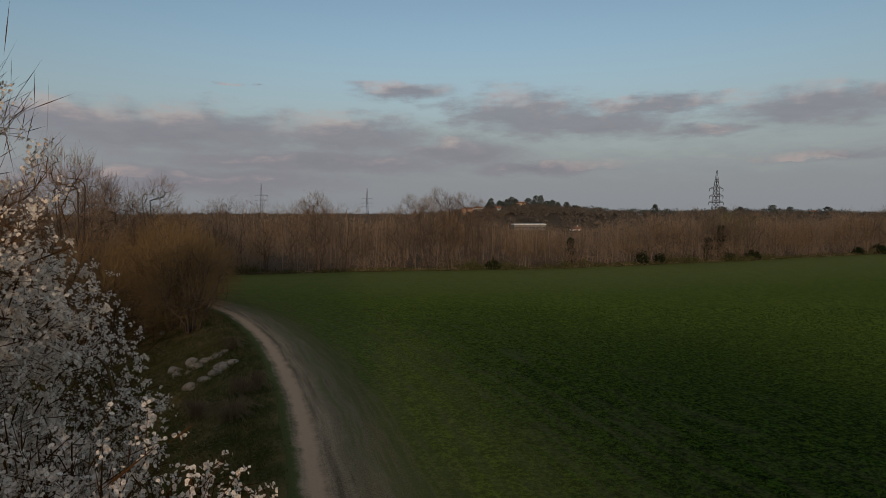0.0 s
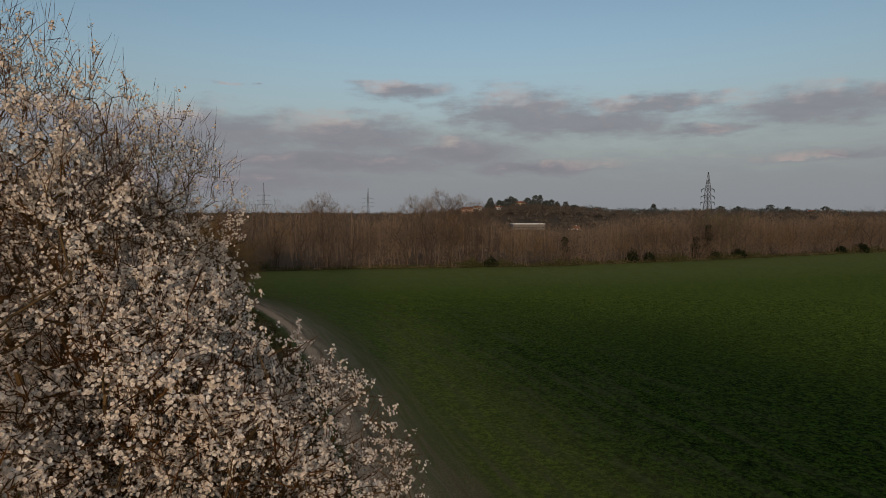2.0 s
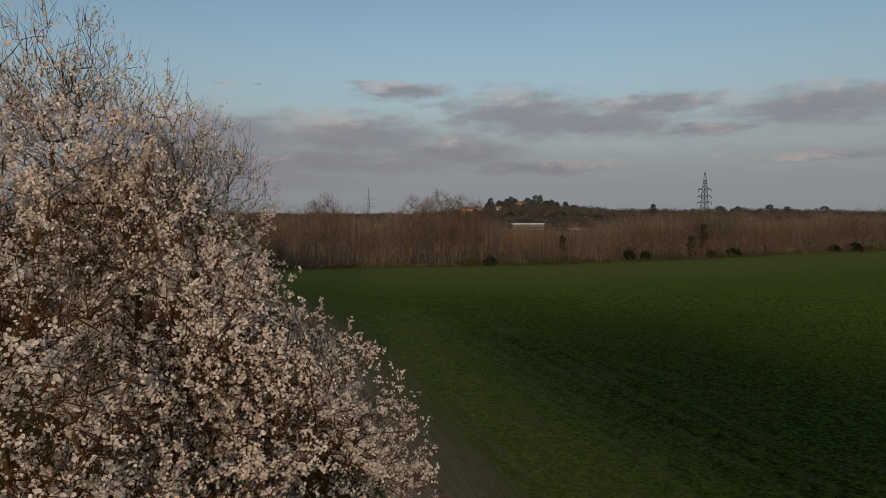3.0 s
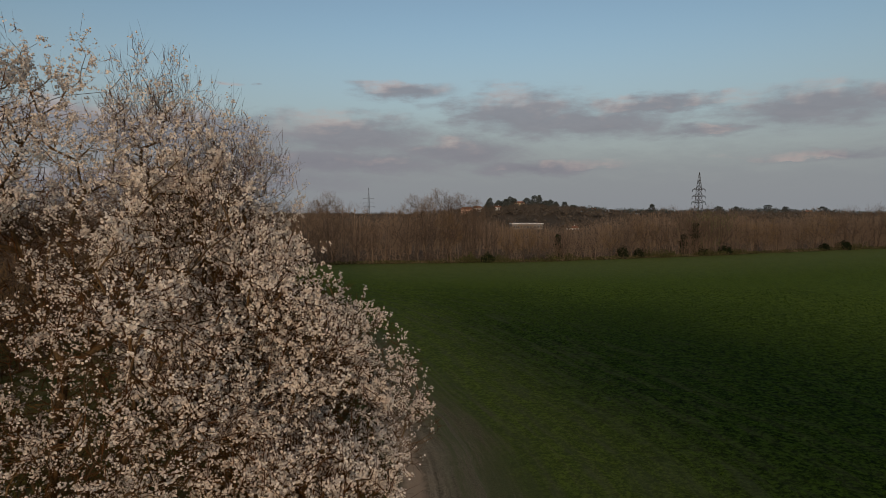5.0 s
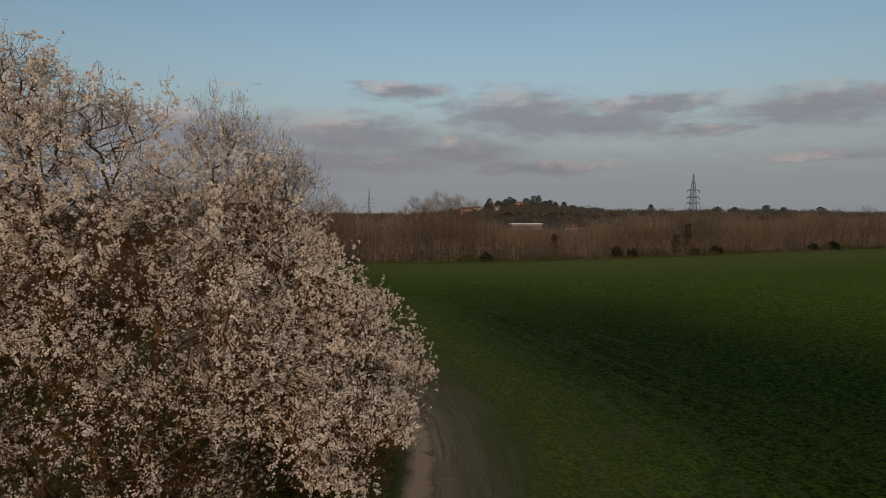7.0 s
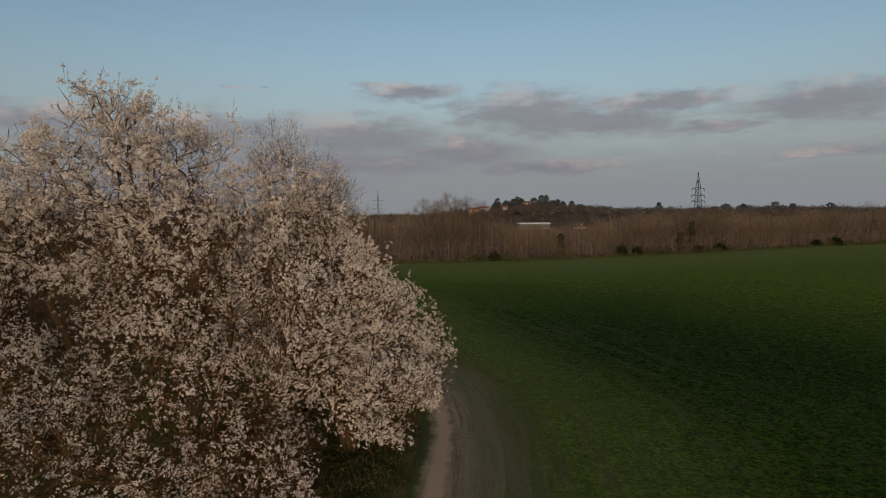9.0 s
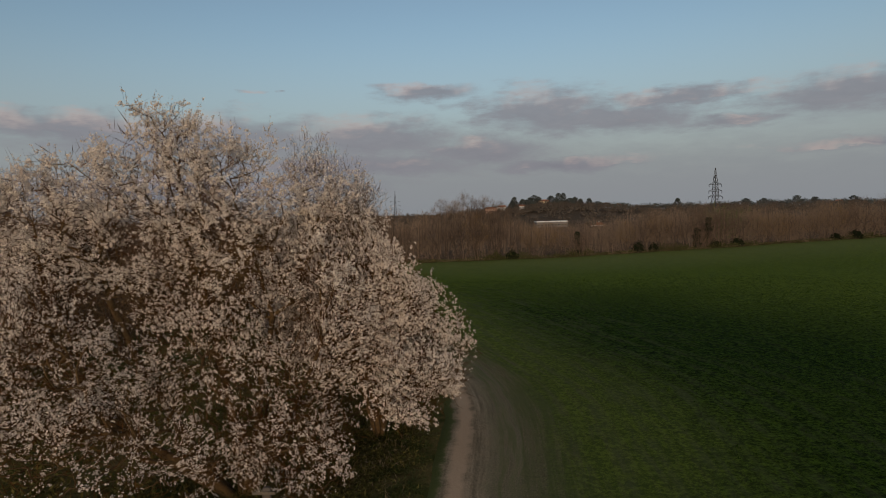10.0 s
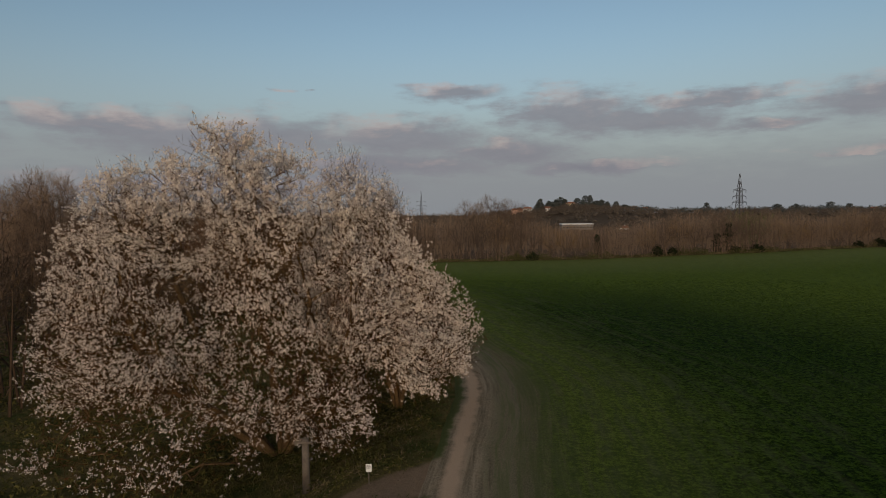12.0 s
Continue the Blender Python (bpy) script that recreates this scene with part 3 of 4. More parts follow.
g = gz(-11, 4.2)
cherry_tree(11, (-11, 4.2, g),
            [[(-11, 4.2, g - 0.3), (-11.0, 4.0, g + 1.4), (-11.1, 3.2, 3.2), (-11.4, 2.6, 6.2), (-11.9, 2.3, 9.2), (-12.2, 2.2, 12.4)],
             [(-10.9, 4.2, g - 0.3), (-10.4, 3.9, g + 1.6), (-9.5, 3.4, 3.0), (-8.8, 2.9, 6.0), (-9.3, 2.5, 8.6), (-9.9, 2.0, 11.0)],
             [(-11.2, 4.2, g - 0.3), (-12.4, 3.8, g + 1.6), (-14.4, 2.9, 3.4), (-15.6, 2.5, 7.0), (-15.9, 2.3, 10.6)],
             [(-11.3, 4.3, g - 0.3), (-13.5, 4.0, g + 1.2), (-16.6, 3.3, 1.8), (-18.8, 3.2, 5.4), (-19.0, 3.2, 8.4)],
             [(-11.1, 4.0, g - 0.3), (-11.9, 2.8, g + 1.5), (-13.4, 0.4, 1.6), (-15.2, -1.7, 4.2)],
             [(-10.8, 4.1, g - 0.3), (-9.8, 3.5, g + 1.3), (-7.8, 2.2, 2.4), (-6.4, 1.4, 5.0), (-6.2, 0.9, 7.8)]],
            [((-13.3, 4.3, 5.3), (11.0, 3.8, 9.6)), ((-16.0, 2.1, 10.2), (3.3, 2.6, 3.7)), ((-12.5, 1.4, 10.8), (3.1, 2.8, 4.3)), ((-19.2, 2.5, 3.3), (4.1, 4.3, 4.2)), ((-14.6, -2.4, 1.2), (5.3, 4.8, 4.5)), ((-10.0, 2.1, 7.8), (2.4, 2.7, 3.6)), ((-19.1, 2.6, 7.6), (3.6, 3.4, 3.1)), ((-10.3, 1.7, 10.7), (2.4, 2.1, 3.1)), ((-15.8, -2.6, 5.2), (3.2, 2.5, 4.5)), ((-5.8, 0.5, 6.8), (1.9, 2.3, 3.3)), ((-8.6, 0.5, 3.0), (2.9, 2.4, 3.3)), ((-7.2, -0.1, 1.5), (2.6, 2.2, 2.2)), ((-12.0, 1.6, 4.6), (2.5, 2.0, 2.7)), ((-18.3, 2.4, 9.9), (2.7, 2.4, 2.8))],
            430, 12, 8, 7.6, "broad blossoming cherry tree with many limbs on the grassy bank", near_from=-7.0, spread=0.68, filling=12000, low=0.43, high=0.8, back=1.2,
            hollows=((-11.2, 1.4, 6.9, 0.5), (-8.6, 1.8, 5.9, 0.55), (-6.9, 1.8, 8.2, 0.4), (-8.9, 1.6, 8.3, 0.42), (-8.2, -0.4, 2.6, 0.5), (-12.6, -2.4, 1.6, 0.45), (-14.6, -4.2, 3.4, 0.4), (-10.4, -0.6, 4.4, 0.4), (-16.6, 0.4, 7.2, 0.4), (-13.2, 0.6, 9.4, 0.4), (-8.2, 2.2, 13.0, 0.9), (-11.9, 1.0, 7.6, 0.5), (-9.8, 0.2, 5.6, 0.45)))
g = gz(-5, 6.6)
cherry_tree(12, (-5, 6.6, g),
            [[(-5, 6.6, g - 0.3), (-4.7, 6.4, 0.8), (-4.0, 6.1, 2.5), (-3.2, 6.3, 4)],
             [(-5.1, 6.6, g - 0.3), (-5.5, 6.2, 1.2), (-5.8, 5.4, 4.0), (-5.9, 5.0, 7.0)],
             [(-5.0, 6.5, g - 0.3), (-5.0, 5.4, 1.2), (-5.0, 3.4, 3.6), (-4.9, 2.2, 5.2)],
             [(-4.95, 6.5, g - 0.3), (-4.4, 5.0, 1.0), (-3.4, 2.9, 2.6), (-2.8, 1.6, 4.0)]],
            [((-4.2, 7.8, 3.8), (3.9, 2.0, 3.9)), ((-3.2, 6.3, 3.1), (3.4, 2.4, 2.5)), ((-5.5, 5.1, 7.0), (2.4, 2.4, 3.1)), ((-5.4, 1.6, 5.3), (1.9, 2.0, 1.6)), ((-2.9, 1.4, 3.4), (2.5, 1.8, 1.9)), ((-3.9, 4.4, 5.4), (2.4, 2.4, 3.0)), ((-4.4, 3.7, 7.4), (1.6, 1.6, 1.7))],
            185, 12, 8, 9.0, "rounded blossoming cherry tree leaning over the track's edge", spread=0.6, filling=3000, size=(0.042, 0.070),
            hollows=((-4.2, 1.4, 2.2, 0.7), (-3.4, 0.6, 6.0, 0.3), (-5.6, 0.8, 4.2, 0.4)))
g = gz(-8.4, 11)
cherry_tree(14, (-8.4, 11, g),
            [[(-8.4, 11, g - 0.3), (-8.3, 10.6, 1.5), (-8.1, 9.6, 5.0), (-8.1, 9.2, 9.0)],
             [(-8.5, 11, g - 0.3), (-9.0, 12.2, 1.2), (-9.8, 13.6, 4.0), (-10.1, 14.0, 7.0)],
             [(-8.4, 11.1, g - 0.3), (-8.0, 11.5, 1.0), (-7.7, 11.8, 3.4)]],
            [((-8.0, 9.3, 7.5), (3.4, 2.6, 4.4)), ((-9.9, 14.0, 5.1), (4.2, 3.5, 4.5)), ((-7.7, 11.8, 3.6), (2.7, 2.5, 2.9))],
            230, 11, 8, 12.5, "blossoming cherry tree close behind the broad one", spread=0.6, size=(0.048, 0.080), filling=3000, near_from=0.0)
g = gz(-7.2, 6.2)
cherry_tree(13, (-7.2, 6.2, g),
            [[(-7.2, 6.2, g - 0.3), (-7.2, 6.1, 2), (-7.2, 5.6, 6), (-7.3, 5.0, 8.6), (-7.6, 4.8, 10.4)],
             [(-7.15, 6.2, g - 0.3), (-7.0, 6.0, 2), (-6.7, 5.5, 6), (-6.3, 5.1, 8.2), (-5.9, 5.0, 9.4)],
             [(-7.1, 6.3, g - 0.3), (-6.9, 6.6, 2.5), (-6.6, 7.4, 6), (-6.3, 8.0, 8.2), (-6.2, 8.2, 9.4)]],
            [((-6.9, 4.4, 11.0), (2.5, 1.6, 2.6)), ((-5.9, 4.3, 10.2), (1.6, 1.4, 1.7)), ((-7.3, 4.5, 11.3), (1.4, 1.5, 3.2)), ((-6.2, 8.2, 10.4), (2.1, 1.8, 2.4))],
            135, 9, 6, 2.7, "slender tree with a fan of fine grey twigs and small blossoms", 0.0024, 0.9, (0.034, 0.058), 0.2, spread=0.45, twig=(0.010, 0.018), wander=0.05, shrink=0.2, hollows=((-8.9, 4.5, 13.4, 0.9),))


# ---- bare woods ----
def bare_model(seed, height, width, stems=1, mat=M_HAZE, bark=M_BARE, targets=95, twig=11, name="bare_tree", low=0.25, twig_w=0.026):
    rng = np.random.default_rng(seed)
    thing = new(name)
    d = unit(rng.normal(size=(targets, 3)))
    p = d * rng.uniform(0.35, 1, (targets, 1)) ** 0.6 * (width / 2, width / 2, height * (1 - low) / 2) + (0, 0, height * (1 + low) / 2)
    lines = []
    for s in range(stems):
        lean = rng.normal(size=2) * width * (0.05 if stems == 1 else 0.13)
        lines.append([(lean[0] * 0.2, lean[1] * 0.2, -0.4), (lean[0] * 0.5, lean[1] * 0.5, height * 0.25), (lean[0], lean[1], height * 0.55), (lean[0] * 1.2, lean[1] * 1.2, height * 0.8)])
    P, Q, load = grow(rng, lines, p, 0.1)
    v, f = branches(P, Q, load, 0.017, 0.42, 3, 0.2)
    mesh_object("trunk", v, f, bark, thing)
    at = np.repeat(p, twig, 0)
    way = unit(rng.normal(size=at.shape) * 0.55 + np.array([0, 0, 0.4]) + np.repeat(d, twig, 0) * 0.6)
    v, f = slivers(rng, at + rng.normal(size=at.shape) * 0.25, way, rng.uniform(0.8, 2.1, len(at)), rng.uniform(0.6, 1.3, len(at)) * twig_w)
    mesh_object("crown", v, f, mat, thing, "fine leafless twigs")
    return thing


TREE_MODELS = [bare_model(21, 11, 6.4, 2, twig=11, twig_w=0.022), bare_model(22, 10, 5.4, 1, twig=11, twig_w=0.022), bare_model(23, 12, 7.0, 3, twig=11, twig_w=0.022), bare_model(24, 9.5, 6.4, 2, M_HAZE2, twig=11, twig_w=0.022)]
for mdl in TREE_MODELS:
    tagged(mdl, "leafless brown tree at the wood's edge", "tree", "bare trees along the field")


rng = np.random.default_rng(5)
used = [False] * len(TREE_MODELS)


def stand(models, flags, x, y, s):
    k = int(rng.integers(len(models)))
    turn = float(rng.uniform(0, 6.28))
    m = Matrix.Translation((x, y, gz(x, y) - 0.1)) @ Matrix.Rotation(turn, 4, "Z")
    if flags[k]:
        ob = copy_thing(models[k], m)
    else:
        ob, flags[k] = models[k], True
        ob.matrix_basis = m
    ob.scale = (s, s, s)
    return ob


for row, (gap, back) in enumerate(((3.4, 2.2), (4.4, 7.5))):
    x = -62.0
    while x < 150:
        y = float(field_edge(x)) + back + rng.uniform(-1.2, 1.2)
        tall = float(np.interp(x, [-40, 0, 8, 14, 34, 42, 60], [0.98, 1.0, 0.88, 0.70, 0.70, 0.88, 0.92])) * rng.uniform(0.66, 1.12)
        stand(TREE_MODELS, used, x, y, tall)
        x += gap * rng.uniform(0.7, 1.3)


def wood_mass(seed, name, spots, heights, mat, label, per=26, leaf=(0.9, 2.4), wide=0.10, spread=0.42):
    """Far trees in one mesh: stems with clouds of twigs."""
    r = np.random.default_rng(seed)
    spots, heights = np.asarray(spots, float), np.asarray(heights, float)
    base = np.column_stack([spots, land(spots[:, 0], spots[:, 1])])
    i = np.repeat(np.arange(len(base)), per)
    d = unit(r.normal(size=(len(i), 3))) * r.uniform(0.3, 1, (len(i), 1)) ** 0.5
    at = base[i] + d * np.column_stack([heights[i] * spread] * 2 + [heights[i] * 0.46]) + np.column_stack([np.zeros((len(i), 2)), heights[i] * 0.46])
    way = unit(r.normal(size=at.shape) * 0.6 + np.array([0, 0, 0.35]) + d * 0.7)
    chunk = slivers(r, at, way, r.uniform(*leaf, len(i)) * heights[i] / 10, r.uniform(0.5, 1.4, len(i)) * wide * heights[i])
    stems = tubes(base, base + np.column_stack([r.normal(size=(len(base), 2)) * 0.4, heights * 0.8]), heights * 0.014, heights * 0.004, 3)
    v, f = join(chunk, stems)
    return tagged(mesh_object(name, v, f, mat), label, "woodland", kind="stuff")


# the depth of the wood behind its edge
xs = rng.uniform(-110, 260, 900)
ys = field_edge(xs) + rng.uniform(18, 95, 900)
wood_mass(31, "woodland", np.column_stack([xs, ys]), np.interp(xs - 0.12 * (ys - 115), [-40, 0, 9, 15, 36, 45, 110], [12.2, 12.4, 10.4, 8.3, 8.2, 10.4, 10.8]) * rng.uniform(0.8, 1.12, 900) * (0.98 + 0.10 * waves(xs, ys, 6.0, 3)), M_HAZE, "dense leafless brown wood beyond the field", 110, (0.6, 1.5), 0.0062)
# woods that fill the valley and climb the far hills
def scatter(r, n, x0, x1, y0, y1, keep):
    p = np.column_stack([r.uniform(x0, x1, n * 4), r.uniform(y0, y1, n * 4)])
    return p[keep(p[:, 0], p[:, 1])][:n]


r = np.random.default_rng(8)
p = scatter(r, 1000, -330, 420, 190, 540, lambda x, y: (np.abs(x) < y * 0.95) & (y > field_edge(x) + 80))
wood_mass(32, "woodland", p, r.uniform(6.5, 10.5, len(p)), M_HAZE, "brown leafless woods in the shallow valley", 32, (1.0, 2.4), 0.03)


def crown_mass(seed, name, spots, heights, mat, label, wide=0.45):
    """Far crowns in one mesh, each an uneven lump of facets with stray twigs."""
    q = np.random.default_rng(seed)
    bm = bmesh.new()
    bmesh.ops.create_icosphere(bm, subdivisions=1, radius=1.0)
    ball = np.array([v.co for v in bm.verts])
    tri = np.array([[v.index for v in f.verts] for f in bm.faces])
    bm.free()
    ball = ball[ball[:, 2] > -2]
    spots, heights = np.asarray(spots, float), np.asarray(heights, float)
    n = len(spots)
    k = q.uniform(0.25, 0.72, (n, len(ball)))
    size = np.column_stack([heights * wide * q.uniform(0.7, 1.3, n), heights * wide * q.uniform(0.7, 1.3, n), heights * 0.5])
    base = np.column_stack([spots, land(spots[:, 0], spots[:, 1]) + heights * 0.45])
    v = base[:, None] + ball[None] * k[:, :, None] * size[:, None]
    f = tri[None] + (np.arange(n) * len(ball))[:, None, None]
    i = np.repeat(np.arange(n), 44)
    d = unit(q.normal(size=(len(i), 3)) + (0, 0, 0.5))
    sv, sf = slivers(q, base[i] + d * size[i] * 0.75, unit(d + (0, 0, 0.5)), heights[i] * q.uniform(0.2, 0.5, len(i)), heights[i] * 0.055)
    return tagged(mesh_object(name, np.concatenate([v.reshape(-1, 3), sv]), [f.reshape(-1, 3), sf + n * len(ball)], mat), label, "woodland", kind="stuff")


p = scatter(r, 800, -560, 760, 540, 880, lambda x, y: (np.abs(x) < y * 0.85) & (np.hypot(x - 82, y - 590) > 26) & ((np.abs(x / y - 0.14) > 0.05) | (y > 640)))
crown_mass(33, "woodland", p, r.uniform(5, 9, len(p)), M_HAZED_WOOD, "grey brown woods on the far slopes", 0.7)
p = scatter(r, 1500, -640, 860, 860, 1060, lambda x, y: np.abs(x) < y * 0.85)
crown_mass(39, "woodland", p, r.uniform(4.5, 9, len(p)), M_HAZED_WOOD, "grey brown woods along the far ridge", 0.75)
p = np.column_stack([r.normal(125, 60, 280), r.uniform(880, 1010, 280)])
crown_mass(40, "woodland", p, r.uniform(4, 8, len(p)), M_HAZED_WOOD, "grey brown trees on the hill below the houses", 0.7)
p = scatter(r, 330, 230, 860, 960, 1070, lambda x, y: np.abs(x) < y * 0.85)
crown_mass(34, "woodland", p, r.uniform(5, 11, len(p)), M_HAZED_CONIFER, "dark evergreen trees scattered over the far ridge", 0.6)
# budding light green willows in the wood
p = np.column_stack([r.normal(78, 4, 14), r.uniform(158, 172, 14)])
wood_mass(35, "thicket", p, r.uniform(9.5, 12.0, 14), M_GREENTWIG, "yellowish green budding thicket inside the brown wood", 90, (0.8, 1.8), 0.02)


# scrub in front of the wood, and an unseen wood added far behind the camera to keep the low sun off the field
x = r.uniform(-45, 140, 420)
wood_mass(37, "scrub", np.column_stack([x, field_edge(x) + r.uniform(0.6, 4.5, 420)]), r.uniform(2.2, 5.2, 420), M_HAZE, "brown leafless scrub in front of the wood", 90, (1.2, 3.0), 0.010)
# added sun blocker, taller on the right where the field is to lie darker
p = np.column_stack([r.uniform(-260, 260, 640), r.uniform(-140, -98, 640)])
wood_mass(38, "woodland", p, np.where(p[:, 0] > 23, r.uniform(13.5, 17, 640), r.uniform(10, 13.5, 640)), M_HAZE, "unseen leafless wood added behind the camera to shade the near field", 34, (2.2, 4.2), 0.055)


# ---- undergrowth ----
def leaf_heap(seed, name, spots, radius, height, mat, label, category, per=60, leaf=(0.10, 0.26), wide=0.07, kind="stuff", up=0.35):
    """Low heaps of leaves and stems that lie on the ground, in one mesh."""
    q = np.random.default_rng(seed)
    spots = np.asarray(spots, float)
    radius, height = np.broadcast_to(radius, len(spots)), np.broadcast_to(height, len(spots))
    i = np.repeat(np.arange(len(spots)), per)
    a, d = q.uniform(0, 6.283, len(i)), np.sqrt(q.uniform(0, 1, len(i)))
    x, y = spots[i, 0] + np.cos(a) * d * radius[i], spots[i, 1] + np.sin(a) * d * radius[i]
    z = land(x, y) + height[i] * (1 - d ** 2) * q.uniform(0.15, 1, len(i)) ** 0.6
    at = np.column_stack([x, y, z])
    way = unit(q.normal(size=at.shape) + np.array([0, 0, up]))
    v, f = slivers(q, at, way, q.uniform(*leaf, len(i)), q.uniform(0.6, 1.4, len(i)) * wide)
    return tagged(mesh_object(name, v, f, mat), label, category, kind=kind)


# brambles along the foot of the wood
x = r.uniform(-40, 125, 420)
leaf_heap(41, "bramble", np.column_stack([x, field_edge(x) + r.uniform(0.2, 2.2, 420)]), r.uniform(0.8, 1.9, 420), r.uniform(0.4, 1.5, 420) * (0.35 + (np.sin(x * 0.31) + np.sin(x * 0.13) > 0.2)),
          M_FOOT, "low dark green brambles along the foot of the wood", "undergrowth", 40, (0.25, 0.6), 0.2)
x = r.uniform(-40, 125, 300)
leaf_heap(42, "dry_grass", np.column_stack([x, field_edge(x) + r.uniform(-0.6, 0.5, 300)]), 0.9, 0.45, M_DRY, "strip of pale dry grass at the field's far edge", "grass", 14, (0.2, 0.45), 0.05, up=1.2)


def ivy_tree(seed, x, y, tall, wide):
    q = np.random.default_rng(seed)
    thing = new("ivy_clad_tree")
    thing.location = (x, y, gz(x, y))
    v, f = tubes([(0, 0, -0.3), (0.05, 0, tall * 0.5)], [(0.05, 0, tall * 0.5), (0.1, 0.05, tall * 0.95)], [0.22, 0.16], [0.16, 0.06], 6)
    mesh_object("trunk", v, f, M_BARE, thing)
    n = 1500
    h = q.uniform(0.05, 1, n)
    a = q.uniform(0, 6.283, n)
    rad = wide / 2 * np.sqrt(q.uniform(0.1, 1, n)) * (0.75 + 0.35 * np.sin(h * 17 + seed)) * (1.1 - 0.6 * h ** 3)
    at = np.column_stack([np.cos(a) * rad, np.sin(a) * rad, h * tall])
    v, f = slivers(q, at, unit(q.normal(size=at.shape)), q.uniform(0.25, 0.55, n), q.uniform(0.2, 0.4, n))
    mesh_object("ivy", v, f, M_IVY, thing, "dense dark evergreen ivy")
    return tagged(thing, "tree stem wrapped in dark ivy at the wood's edge", "tree")


ivy_tree(3, 58.8, 130.5, 7.2, 2.4)
ivy_tree(4, 55.4, 128.6, 4.6, 1.9)
ivy_tree(5, 24.5, 118.0, 5.0, 1.6)


def dark_shrub(seed, x, y, w_, h, mat=M_IVY, label="dense dark evergreen shrub at the field's edge", leaf=(0.25, 0.5)):
    q = np.random.default_rng(seed)
    thing = new("shrub")
    thing.location = (x, y, gz(x, y))
    n = int(500 * max(w_, 1))
    d = unit(q.normal(size=(n, 3)))
    d[:, 2] = np.abs(d[:, 2])
    at = d * (w_ / 2, w_ / 2, h) * q.uniform(0.4, 1, (n, 1)) ** 0.5 * (1 + 0.2 * waves(d[:, 0:1] * 5, d[:, 1:2] * 5, 0.8, seed))
    v, f = slivers(q, at, unit(q.normal(size=at.shape) + d * 0.4), q.uniform(*leaf, n), q.uniform(0.12, 0.3, n))
    mesh_object("foliage", v, f, mat, thing)
    tip = at[: 24] * 0.8
    v, f = tubes(tip * 0 + (0, 0, -0.1), tip, np.full(24, 0.04), np.full(24, 0.012), 4)
    mesh_object("stem", v, f, M_BARE, thing)
    return tagged(thing, label, "shrub")


for k, (x, y, w_, h) in enumerate(((66.2, 131.5, 3.4, 1.8), (59.5, 128.6, 3.0, 1.6), (38.5, 119, 2.6, 2.4), (42.5, 120.5, 2.2, 1.9), (105, 148, 3.5, 2.2), (98, 145, 2.4, 1.6), (9, 109.6, 2.4, 1.7))):
    dark_shrub(50 + k, x, y, w_, h)

# taller bare trees over the wood, and the thicket behind the blossoming trees
TALL = [bare_model(25, 16, 7.6, 2, targets=180, twig=14, twig_w=0.028), bare_model(26, 15, 6.4, 1, targets=160, twig=14, twig_w=0.028)]
for mdl in TALL:
    tagged(mdl, "tall leafless tree rising over the wood", "tree", "tall bare trees")
flags = [False, False]
for x, y, s in ((-41, 60, 1.02), (-37.5, 63, 1.08), (-34.8, 58, 1.1), (-32.5, 62, 1.0), (-45, 66, 1.0), (-38, 70, 1.05), (-37.6, 82, 0.9), (-47, 84, 0.85), (-41, 112, 0.82),
                (-24, 118, 0.86), (-27, 121, 0.84), (-6, 124, 0.84), (-3.4, 122, 0.88), (-0.6, 126, 0.92), (1.8, 123, 0.9), (4.4, 125, 0.86), (7.2, 124, 0.78), (-52, 40, 0.95), (-57, 46, 0.9), (-49, 50, 0.9), (-56, 62, 1.0), (-61, 66, 0.95), (-52, 64, 1.0), (-64, 72, 1.0), (-50, 72, 0.95), (-57, 78, 1.05), (-66, 80, 1.0),
                (-50.5, 41, 1.05), (-53.5, 42, 1.1), (-56.5, 39, 1.0), (-58.5, 50, 1.15), (-61.5, 51, 1.05), (-64.5, 49, 1.1), (-67, 62, 1.15), (-71, 61, 1.2), (-75, 63, 1.1)):
    stand(TALL, flags, x, y, s)
for _ in range(46):
    y = rng.uniform(-4, 92)
    x = float(track_x(y)) - np.interp(y, [-4, 20, 45, 60, 92], [36, 30, 15, 12, 9]) - abs(rng.normal(0, 9))
    stand(TREE_MODELS, used, x, y, rng.uniform(0.75, 1.0))
x = np.concatenate([r.uniform(-95, -30, 620), r.uniform(-62, -30, 160)])
y = np.concatenate([r.uniform(-5, 110, 620), r.uniform(45, 85, 160)])
ok = x < track_x(y) - np.interp(y, [-10, 10, 20, 45, 60, 110], [32, 27, 26, 20, 16, 12])
wood_mass(36, "woodland", np.column_stack([x, y])[ok], r.uniform(6, 12, ok.sum()), M_THICKET, "dark brown leafless thicket beyond the grassy bank", 64, (0.9, 2.2), 0.009)

p = np.column_stack([r.uniform(-88, -56, 80), r.uniform(44, 98, 80)])
wood_mass(47, "woodland", p, r.uniform(11.5, 15.5, 80), M_HAZE, "taller brown leafless trees at the corner of the wood", 150, (0.8, 1.8), 0.006, 0.3)

